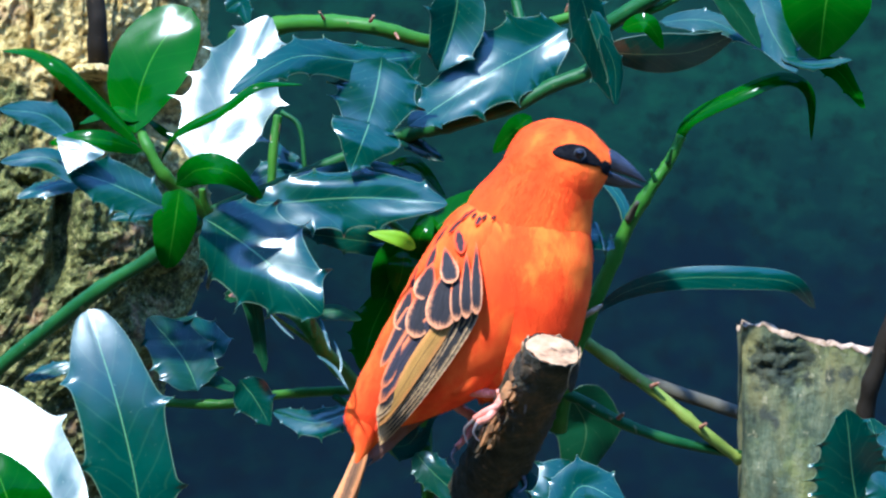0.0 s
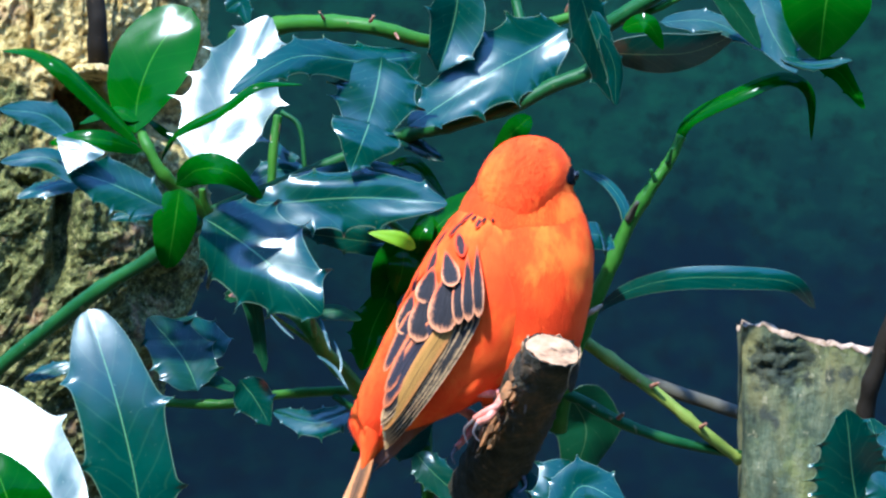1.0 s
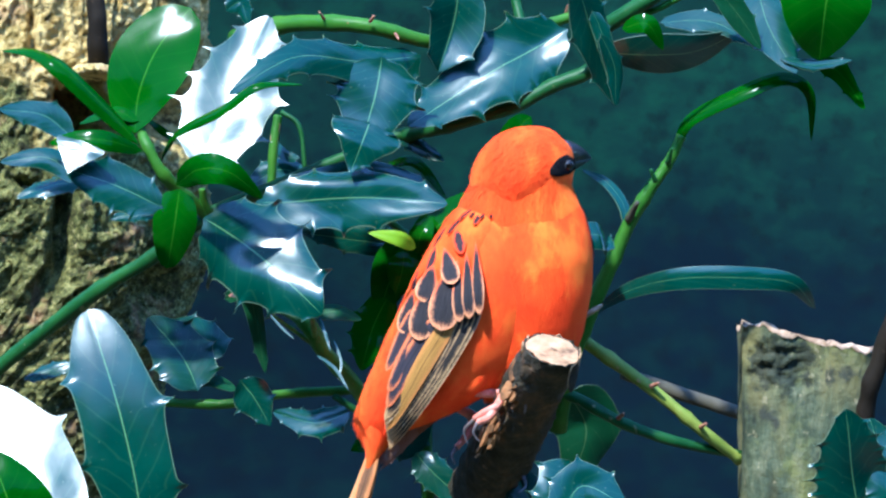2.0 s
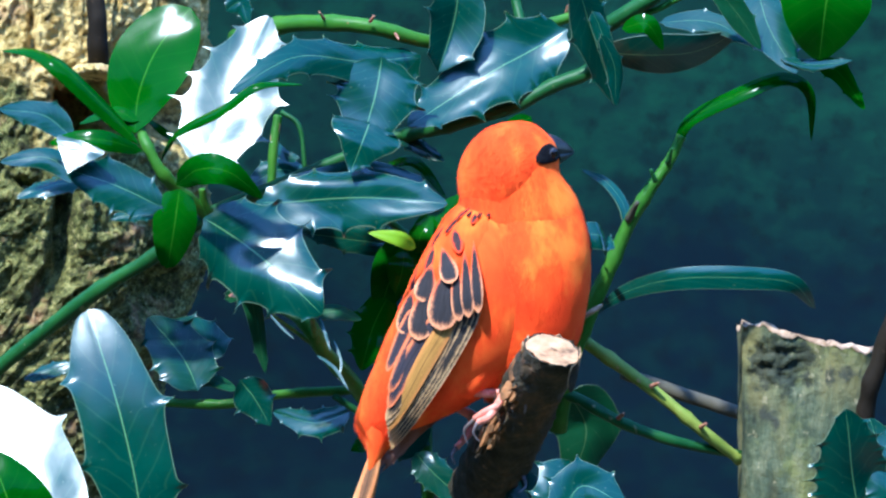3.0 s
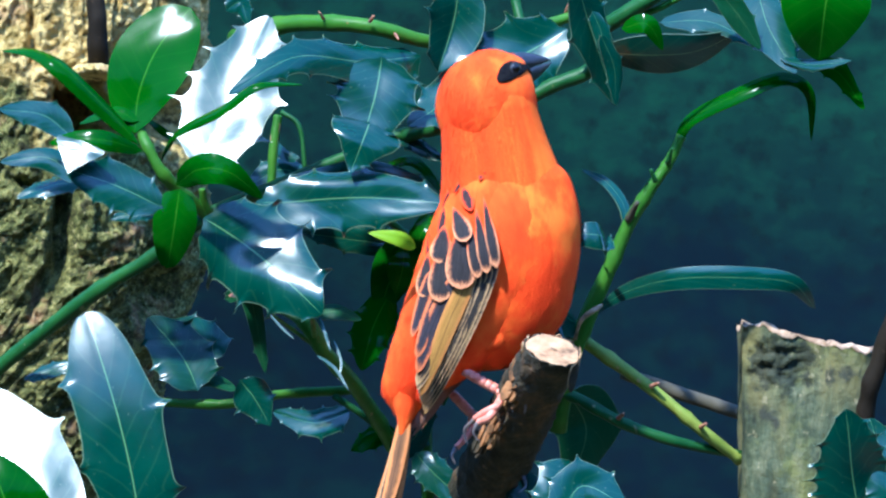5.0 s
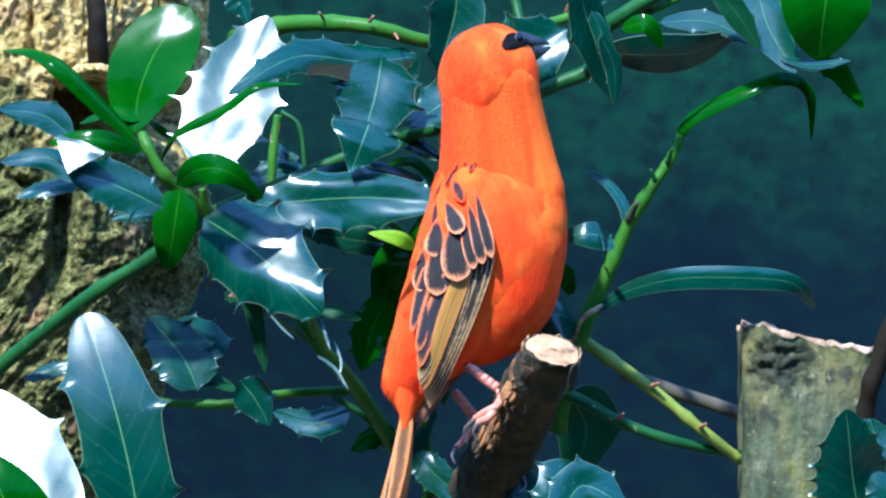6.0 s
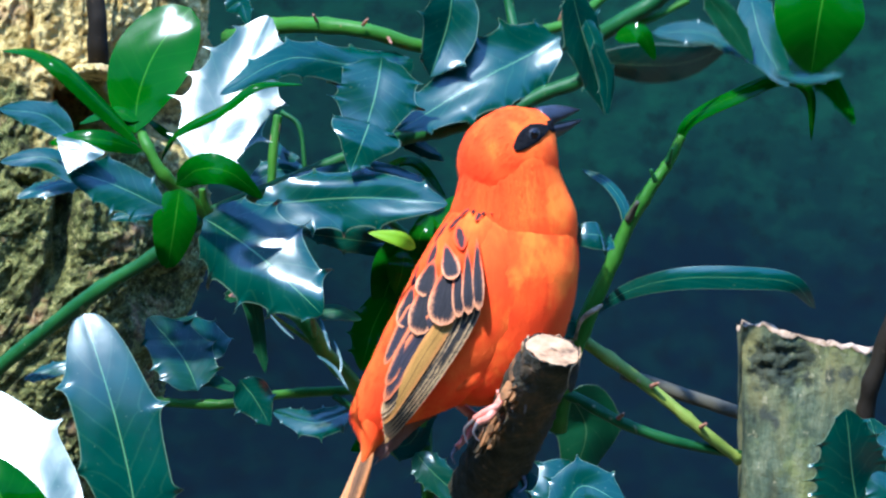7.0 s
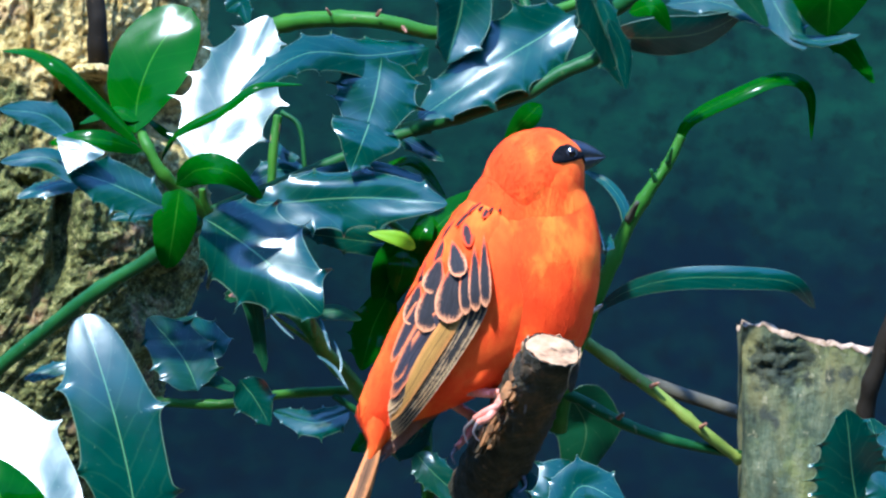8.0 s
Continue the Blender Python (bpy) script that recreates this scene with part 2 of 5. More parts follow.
def hedge_material():
    k = Nodes("painted_shade_foliage", 0.9, 0.1)
    # greener above, darker below: the deep shade is put into the foliage colour
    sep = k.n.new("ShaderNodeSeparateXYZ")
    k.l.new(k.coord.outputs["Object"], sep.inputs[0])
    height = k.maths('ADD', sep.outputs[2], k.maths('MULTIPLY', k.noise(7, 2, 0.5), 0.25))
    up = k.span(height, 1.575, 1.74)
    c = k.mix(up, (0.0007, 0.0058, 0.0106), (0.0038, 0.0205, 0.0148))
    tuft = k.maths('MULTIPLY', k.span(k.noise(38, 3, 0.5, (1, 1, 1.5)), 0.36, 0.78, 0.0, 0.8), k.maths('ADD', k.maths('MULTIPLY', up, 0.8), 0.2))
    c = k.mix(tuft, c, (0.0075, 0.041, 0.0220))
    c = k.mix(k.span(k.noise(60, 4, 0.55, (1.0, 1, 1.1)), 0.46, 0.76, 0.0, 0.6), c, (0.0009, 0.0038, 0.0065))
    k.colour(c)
    return k.mat


GROUND, HEDGE = ground_material(), hedge_material()
UNSEEN_HEDGE = plain_material("unseen_dark_hedge", (0.018, 0.040, 0.016), (0.055, 0.115, 0.05), 0.9, 8, 0.1)


# ---- building helpers ----
def world_place(ob):
    p = Vector(ob.location)
    while ob.parent:
        ob = ob.parent
        p += ob.location
    return p


def part(name, bm, material, parent, label="", pivot=None, smooth=True, back=None):
    """Links a bmesh, given in world places, as one mesh object under parent."""
    home = world_place(parent) if parent else Vector()
    pivot = Vector(pivot) if pivot is not None else home.copy()
    bmesh.ops.translate(bm, verts=bm.verts, vec=-pivot)
    me = bpy.data.meshes.new(name)
    for f in bm.faces:
        f.smooth = smooth
    bm.to_mesh(me)
    bm.free()
    me.materials.append(material)
    if back:
        me.materials.append(back)
    ob = new(name, me)
    ob.parent = parent
    ob.location = pivot - home
    if label:
        tagged(ob, label)
    return ob


def thing(name, place, label, category, group="", kind=""):
    ob = new(name)
    ob.empty_display_size = 0.02
    ob.location = place
    return tagged(ob, label, category, group, kind)


def glide(points, n):
    """n + 1 places on a smooth curve through the points."""
    p = [Vector(q) for q in points]
    if len(p) == 2:
        return [p[0].lerp(p[1], i / n) for i in range(n + 1)]
    p = [2 * p[0] - p[1], *p, 2 * p[-1] - p[-2]]
    out, m = [], len(p) - 3
    for i in range(n + 1):
        s = min(i / n * m, m - 1e-6)
        j, f = int(s), s - int(s)
        a, b, c, d = p[j:j + 4]
        out.append(0.5 * (2 * b + (c - a) * f + (2 * a - 5 * b + 4 * c - d) * f * f + (3 * b - a - 3 * c + d) * f ** 3))
    return out


def skin_rings(bm, rings, cap=True):
    """Joins rings of places into a closed skin."""
    made = [[bm.verts.new(v) for v in r] for r in rings]
    k = len(made[0])
    for a, b in zip(made, made[1:]):
        for i in range(k):
            bm.faces.new((a[i], a[(i + 1) % k], b[(i + 1) % k], b[i]))
    if cap:
        bm.faces.new(made[0][::-1])
        bm.faces.new(made[-1])
    bmesh.ops.recalc_face_normals(bm, faces=bm.faces)
    return made


def tube(points, r0, r1, n=24, sides=10, lumps=0.08, knots=0, seed=0.0):
    bm = bmesh.new()
    c = glide(points, n)
    rings = []
    for i, q in enumerate(c):
        t = (c[min(i + 1, n)] - c[max(i - 1, 0)]).normalized()
        side = t.cross(Vector((0, 1, 0.12))).normalized()
        up = side.cross(t)
        f = i / n
        r = r0 + (r1 - r0) * f
        if knots:
            r *= 1 + 0.2 * max(0, math.cos(f * knots * 2 * math.pi)) ** 14
        ring = []
        for j in range(sides):
            a = 2 * math.pi * j / sides
            d = side * math.cos(a) + up * math.sin(a)
            ring.append(q + d * r * (1 + lumps * 2 * noise.noise((q + d * r) * 160 + Vector((seed, 0, 0)))))
        rings.append(ring)
    skin_rings(bm, rings)
    return bm


def blade(points, width, face, spines=0, cup=0.12, wave=0.0, thick=0.0003, shape=(0.85, 0.62), n=None, m=8, stalk=0.03, ripple=0.0, bend=0.0, flat=False, fold=0.0):
    """A leaf or feather along the points: spines a side, edges bent back by cup, its upper side towards face."""
    n = n or (150 if spines else 26)
    m = 14 if spines else m
    face = Vector(face).normalized()
    points = [Vector(p) for p in points]
    if flat:
        # lay the leaf in the plane across its facing
        b = points[len(points) // 2]
        for p in points:
            p.y = b.y - ((p.x - b.x) * face.x + (p.z - b.z) * face.z) / face.y
    seed = points[0].x * 91 + points[0].z * 57
    c = glide(points, n)
    length = sum((b - a).length for a, b in zip(c, c[1:]))
    bm = bmesh.new()
    uvl = bm.loops.layers.uv.new("UVMap")
    top, low, coords = [], [], {}
    for i, q in enumerate(c):
        u = i / n
        t = (c[min(i + 1, n)] - c[max(i - 1, 0)]).normalized()
        nrm = (face - t * face.dot(t)).normalized()
        side = t.cross(nrm)
        w = max(math.sin(math.pi * u ** shape[0]), 0.0) ** shape[1] * width / 2
        if u < 0.06:
            w = min(w, width * stalk + w * (u / 0.06) ** 2)
        q = q + nrm * bend * length * (4 * u * (1 - u) - 0.6)
        rt, rl = [], []
        for j in range(m + 1):
            v = j / m * 2 - 1
            ww, lift = w, 0.0
            if spines:
                run = u * (spines + 0.5) + 0.9 * noise.noise((u * 2.2, seed, 1.0 if v < 0 else 5.0)) + (0.0 if v < 0 else 0.37)
                s = abs(2 * (run % 1.0) - 1)
                env = min(1.0, 6 * u) * min(1.0, 7 * (1 - u) + 0.15)
                ww = w * (0.84 + (0.12 * s * s + 0.06 * s ** 9) * env) + width * 0.095 * s ** 15 * env
                lift = wave * (s ** 3 - 0.25) * env * v ** 8 * (1 if int(run) % 2 else -0.6)
            x = v * ww / width
            z = width * (lift + fold * (abs(x) - 0.25) - 4 * cup * x * x + 0.0025 * (1 - math.exp(-abs(x) * 24)) + ripple * noise.noise((u * 2.4 + seed, x * 2.2, seed * 1.7)))
            p = q + side * (v * ww) + nrm * z
            rt.append(bm.verts.new(p + nrm * thick / 2))
            rl.append(bm.verts.new(p - nrm * thick / 2))
            coords[rt[-1]] = coords[rl[-1]] = (u, j / m)
        top.append(rt)
        low.append(rl)

    def quad(a, b, d, e, slot):
        f = bm.faces.new((a, b, d, e))
        f.material_index = slot
        for lp in f.loops:
            lp[uvl].uv = coords[lp.vert]

    for i in range(n):
        for j in range(m):
            quad(top[i][j], top[i + 1][j], top[i + 1][j + 1], top[i][j + 1], 0)
            quad(low[i][j + 1], low[i + 1][j + 1], low[i + 1][j], low[i][j], 1)
        quad(top[i][0], low[i][0], low[i + 1][0], top[i + 1][0], 0)
        quad(top[i][m], top[i + 1][m], low[i + 1][m], low[i][m], 0)
        for rail in (top, low):
            for j in (0, m):
                bm.edges.get((rail[i][j], rail[i + 1][j])).smooth = False
    bmesh.ops.recalc_face_normals(bm, faces=bm.faces)
    return bm


def leaf(parent, points, width, face, spines=6, mat=None, back=None, label="", wave=0.035, cup=0.11, ripple=0.09, flat=True, **more):
    more.setdefault("fold", 0.10)
    mat = mat or LEAF
    back = back or (LEAF_BACK if mat is LEAF else mat)
    return part("leaf", blade(points, width, face, spines, cup, wave, ripple=ripple, flat=flat, **more), mat, parent, label, back=back)


def oval(parent, points, width, face, mat=None, label="", **more):
    more.setdefault("cup", 0.08)
    more.setdefault("ripple", 0.05)
    more.setdefault("flat", False)
    more.setdefault("shape", (0.8, 0.7))
    return leaf(parent, points, width, face, 0, mat or FRESH, None, label, **more)


def stem(parent, points, r0, r1, mat=None, label="", name="stem", **more):
    return part(name, tube(points, r0, r1, **more), mat or STEM, parent, label)


# ---- ground and distance ----
def build_ground():
    bm = bmesh.new()
    bmesh.ops.create_grid(bm, x_segments=60, y_segments=60, size=300)
    for v in bm.verts:
        v.co.z = 0.0
    ob = part("ground", bm, GROUND, None)
    tagged(ob, "earth with dry leaf litter and thin grass", "ground", kind="structure")


def build_backdrop():
    bm = bmesh.new()
    rings = []
    for i in range(41):
        row = []
        for j in range(31):
            x, z = -3 + 6 * i / 40, -0.05 + 3.2 * j / 30
            y = 1.9 + 0.10 * noise.noise((x * 1.6, 0, z * 1.6)) + 0.05 * noise.noise((x * 5, 3, z * 5))
            row.append(bm.verts.new((x, y, z)))
        rings.append(row)
    for a, b in zip(rings, rings[1:]):
        for j in range(30):
            bm.faces.new((a[j], a[j + 1], b[j + 1], b[j]))
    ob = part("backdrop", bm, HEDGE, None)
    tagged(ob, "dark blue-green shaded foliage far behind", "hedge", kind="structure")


def build_unseen_hedge():
    """Closes the place behind the camera: an unseen hedge added to darken leaf reflections."""
    bm = bmesh.new()
    cols = []
    for i in range(61):
        a = math.pi * (1 + i / 60)
        col = []
        for j in range(17):
            z = -0.05 + (3.3 + 1.1 * noise.noise((a * 3.1, 4, 0))) * j / 16
            r = 4.0 + 0.5 * noise.noise((math.cos(a) * 3, math.sin(a) * 3, z)) + 0.25 * noise.noise((math.cos(a) * 11, math.sin(a) * 11, z * 3))
            col.append(bm.verts.new((math.cos(a) * r, 1.9 + math.sin(a) * r * 1.4, z + 0.25 * noise.noise((a * 5, 0, 0)))))
        cols.append(col)
    for a, b in zip(cols, cols[1:]):
        for j in range(16):
            bm.faces.new((a[j], a[j + 1], b[j + 1], b[j]))
    ob = part("backdrop", bm, UNSEEN_HEDGE, None)
    tagged(ob, "unseen dark hedge added behind the camera for the leaves to reflect", "hedge", kind="structure")


build_ground()
build_backdrop()
build_unseen_hedge()


# ---- tree trunk ----
# hollows and cracks in the bark: place, half width, half height, depth
PITS = (((-0.11350, 0.102, 1.54637), 0.0095, 0.0085, 0.05), ((-0.08766, 0.11, 1.54662), 0.008, 0.009, 0.03), ((-0.12267, 0.102, 1.50388), 0.0035, 0.016, 0.014), ((-0.12729, 0.102, 1.49095), 0.0022, 0.010, 0.008), ((-0.12082, 0.102, 1.51496), 0.0025, 0.006, 0.008),
        ((-0.08862, 0.12, 1.48897), 0.008, 0.010, 0.010), ((-0.13393, 0.104, 1.52053), 0.008, 0.0018, 0.006), ((-0.10248, 0.104, 1.55938), 0.006, 0.010, 0.008), ((-0.13411, 0.106, 1.57057), 0.0015, 0.010, 0.006))


def build_trunk():
    foot = Vector((-0.142, 0.165, 0))
    tree = thing("tree_trunk", foot, "rough mossy tree trunk with flaking ochre bark", "tree")
    bm = bmesh.new()
    rings = []
    levels = [0.0, 0.25, 0.5, 0.75, 1.0, 1.2, 1.35] + [1.40 + 0.0007 * i for i in range(300)] + [1.66, 1.8, 2.0, 2.3]
    for z in levels:
        r = 0.066 + 0.02 * max(0.0, 1 - z / 0.4) ** 2 - 0.004 * (z - 1.5)
        low = max(0.0, 1.495 - z)
        lean = -0.03 * (1 - math.exp(-low * 16))
        ring = []
        for j in range(500):
            # fine towards the open side, coarse behind
            a = math.pi * j / 40 if j < 40 else math.pi * (1 + (j - 40) / 460)
            d = Vector((math.cos(a), math.sin(a), 0))
            p = Vector((d.x * 0.06, d.y * 0.06, z))
            warp = 0.010 * noise.noise(p * 45)
            across, along = 0.90 * p.x - 0.44 * p.z + warp, 0.44 * p.x + 0.90 * p.z
            plate = noise.ridged_multi_fractal(Vector((across * 62, p.y * 34, along * 20)), 1.0, 2.3, 4, 0.9, 2.0)
            fine = 0.8 * noise.fractal(Vector((p.x * 330, p.y * 330, p.z * 420)), 0.7, 2.1, 4)
            fine += 0.75 * min(noise.ridged_multi_fractal(Vector((across * 300, p.y * 200, along * 130)), 0.8, 2.2, 3, 0.9, 2.0), 2.0)
            fine += 0.5 * max(0.0, noise.noise(Vector((across * 230, p.y * 160, along * 170)))) ** 0.5
            dent = 0.0
            if d.y < 0:
                for (px, py, pz), sx, sz, deep in PITS:
                    dent += deep * math.exp(-(((foot.x + d.x * r - px) / sx) ** 2 + ((z - pz + 0.3 * (foot.x + d.x * r - px)) / sz) ** 2) ** 1.6)
            ring.append(foot + Vector((lean, 0, 0)) + d * (r - dent - 0.007 + 0.0034 * min(plate, 2.2) + 0.0016 * fine - 0.0012) + Vector((0, 0, z)))
        rings.append(ring)
    skin_rings(bm, rings)
    part("trunk", bm, BARK, tree)
    # a shelf of bark that shades the hollow under it
    bm = bmesh.new()
    rings = []
    lip = glide([(-0.12509, 0.1, 1.55443), (-0.11974, 0.1, 1.5572), (-0.11421, 0.1, 1.55793), (-0.10812, 0.1, 1.5572), (-0.10332, 0.1, 1.55443)], 60)
    for k, q in enumerate(lip):
        reach = 0.0195 * math.sin(math.pi * (0.08 + 0.84 * k / 60)) ** 0.5
        ring = []
        for j in range(20):
            a = 2 * math.pi * j / 20
            d = Vector((0, math.cos(a) * reach, math.sin(a) * 0.0024))
            ring.append(q + d * (1 + 0.35 * noise.noise((q + d) * 240) + 0.2 * noise.noise((q + d) * 700)))
        rings.append(ring)
    skin_rings(bm, rings)
    part("bark_ledge", bm, BARK, tree, "lip of bark over a dark hollow")
    part("stub", tube([(-0.11291, 0.1, 1.5583), (-0.11194, 0.092, 1.56258), (-0.11216, 0.09, 1.57166), (-0.11304, 0.092, 1.58643)], 0.00362, 0.0031, lumps=0.10, n=40, seed=2), STEM_DARK, tree, "dark bare twig lying on the bark")


build_trunk()


# ---- cut branch on which the bird sits ----
def build_perch():
    perch = thing("perch_branch", (0.03, 0.30, 0), "sawn-off branch with flaking bark and pale cut end", "branch")
    path = [(0.03, 0.30, -0.01), (0.02, 0.27, 0.5), (0.0, 0.17, 1.0), (-0.002, 0.07, 1.30), (0.00291, 0.08, 1.40097), (0.01311, 0.04, 1.42667), (0.02068, 0.013, 1.44317), (0.02953, -0.02, 1.46283), (0.03747, -0.052, 1.48027)]
    n = 220
    c = glide(path, n)
    top, normal = Vector((0.03396, -0.033, 1.4694)), Vector((0.14, -0.44, 0.88)).normalized()
    bm = bmesh.new()
    rings = []
    for i, q in enumerate(c):
        t = (c[min(i + 1, n)] - c[max(i - 1, 0)]).normalized()
        side = t.cross(Vector((0, 1, 0.1))).normalized()
        up = side.cross(t)
        ring = []
        for j in range(64):
            a = 2 * math.pi * j / 64
            d = side * math.cos(a) + up * math.sin(a)
            girth = 0.00982 if q.z < 1.455 else 0.00982 - (q.z - 1.455) * 0.11
            p = q + d * girth
            r = girth * (1 + 0.10 * noise.noise(p * 70) + 0.09 * noise.noise(p * 260) + 0.07 * noise.noise(p * 700))
            p = q + d * r
            over = (p - top).dot(normal)
            if over > 0:
                p = p - t * (over / t.dot(normal))
            ring.append(p)
        rings.append(ring)
        if all((v - top).dot(normal) > -1e-5 for v in ring):
            break
    skin_rings(bm, rings, cap=False)
    bark = part("bark", bm, PERCH, perch)
    bm = bmesh.new()
    rim = rings[-1]
    mid = sum(rim, Vector()) / len(rim)
    hoops = []
    for f in (0.97, 0.8, 0.6, 0.4, 0.2, 0.04):
        hoops.append([mid + (v - mid) * f + normal * (0.0003 + 0.0006 * noise.noise(v * f * 300)) for v in rim])
    made = skin_rings(bm, hoops, cap=False)
    bm.faces.new(made[-1])
    part("cut_face", bm, CUT, perch, "pale tan sawn end grain")
    # loose flakes of bark round the rim
    rnd = random.Random(4)
    for i in (0, 3, 4, 9, 17, 22, 23, 27, 31, 38):
        q = rim[i]
        out = (q - mid).normalized()
        along = normal.cross(out)
        h = rnd.uniform(0.0008, 0.0045)
        bm = blade([q - normal * h * 2.2 + out * 0.0004, q + normal * h * 0.25 + out * 0.0006], rnd.uniform(0.0015, 0.005), out + normal * 0.2, thick=0.0006, n=8, m=4, stalk=0.4, shape=(rnd.uniform(0.5, 1.3), 0.35))
        part("bark_flake", bm, CUT if rnd.random() < 0.6 else PERCH, perch, back=PERCH)
    # curling bark flakes, thickest near the cut; their orange paints in the sunlit edge
    for k in range(60):
        f = rnd.uniform(0, 1) ** 1.4
        q = Vector((0.02336, -0.024, 1.46547)).lerp(Vector((0.00933, 0.004, 1.438)), f) + Vector((rnd.uniform(-0.0005, 0.0042), rnd.uniform(-0.003, 0.001), rnd.uniform(-0.002, 0.002)))
        out = Vector((-0.75, -0.6, 0.35)) + Vector((rnd.uniform(-0.3, 0.3), 0, rnd.uniform(-0.3, 0.3)))
        big = 1.6 if f < 0.35 else 1.0
        bm = blade([q + Vector((-0.001, 0, -0.002)) * big, q + Vector((0.001, -0.001, rnd.uniform(0.001, 0.003))) * big], rnd.uniform(0.001, 0.003) * big, out, thick=0.0006, n=6, m=4, stalk=0.3, shape=(rnd.uniform(0.6, 1.3), 0.4))
        part("bark_flake", bm, LIT_FLAKE if rnd.random() < 0.65 else PERCH, perch, back=PERCH)


build_perch()


# ---- weathered post ----
def build_post():
    foot = Vector((0.11446, 0.045, 1.5))
    foot.z = 0
    post = thing("wooden_post", foot, "weathered grey-green lichened wooden post with broken top", "post")
    bm = bmesh.new()
    rings = []
    levels = [0, 0.3, 0.7, 1.0, 1.25] + [1.38 + 0.0010 * i for i in range(101)]
    for z in levels:
        ring = []
        for j in range(160):
            a = 2 * math.pi * j / 160
            ca, sa = math.cos(a), math.sin(a)
            e = 0.5
            x = 0.0208 * math.copysign(abs(ca) ** e, ca)
            y = 0.017 * math.copysign(abs(sa) ** e, sa)
            p = Vector((x, y, z))
            g = noise.fractal(Vector((x * 120, y * 120, z * 22)), 0.9, 2.0, 4)
            p.x *= 1 + 0.05 * g
            p.y *= 1 + 0.05 * g
            lid = 1.4700 - 0.19 * x - 0.10 * y + 0.0017 * noise.fractal(Vector((x * 220, y * 220, 0)), 0.7, 2.1, 4)
            if x < -0.003:
                lid += 0.0012
            if sa < 0:
                # a knot hole and long checks in the grain
                broken = max(0.0, 1 - ((x + 0.0105) / 0.0105) ** 4) * math.exp(-((z - 1.4650) / 0.0075) ** 4)
                rot = noise.noise((x * 300, 2, z * 420)) + 0.6 * noise.noise((x * 800, 2, z * 900))
                p.y += 0.0026 * broken * min(1.0, max(0.0, 0.5 + 1.1 * rot))
                p.y += 0.0025 * math.exp(-((x - 0.004 - 0.02 * (z - 1.45)) / 0.0011) ** 2) + 0.0014 * max(0.0, noise.noise((x * 150, 0, z * 14)))
            p.z = min(p.z, lid)
            ring.append(foot + p)
        rings.append(ring)
    skin_rings(bm, rings, cap=False)
    part("shaft", bm, POST, post)
    bm = bmesh.new()
    rim = rings[-1]
    mid = sum(rim, Vector()) / len(rim)
    skirt = [mid + (v - mid) * 1.012 - Vector((0, 0, 0.0002 + 0.0014 * abs(noise.noise(v * 260)))) for v in rim]
    hoops = [skirt, [mid + (v - mid) * 1.014 - Vector((0, 0, 0.0002)) for v in rim]]
    hoops += [[mid + (v - mid) * f + Vector((0, 0, 0.0006 + 0.0020 * noise.noise(v * 300 * f))) for v in rim] for f in (1.0, 0.8, 0.55, 0.3, 0.05)]
    made = skin_rings(bm, hoops, cap=False)
    bm.faces.new(made[-1])
    part("broken_top", bm, CUT_GREY, post, "sunlit splintered grey-pink top")
    twig = thing("bare_twig", Vector((0.13204, 0.02, 1.44079)), "dark bare twig leaning on the wooden post", "twig")
    stem(twig, [(0.12926, 0.024, 1.41961), (0.12994, 0.02, 1.44429), (0.13272, 0.018, 1.46006), (0.1395, 0.016, 1.47927)], 0.00327, 0.00276, STEM_DARK, lumps=0.15)


build_post()


# ---- holly ----


def branch(place, label):
    return thing("holly_branch", place, label, "branch", "holly branches")


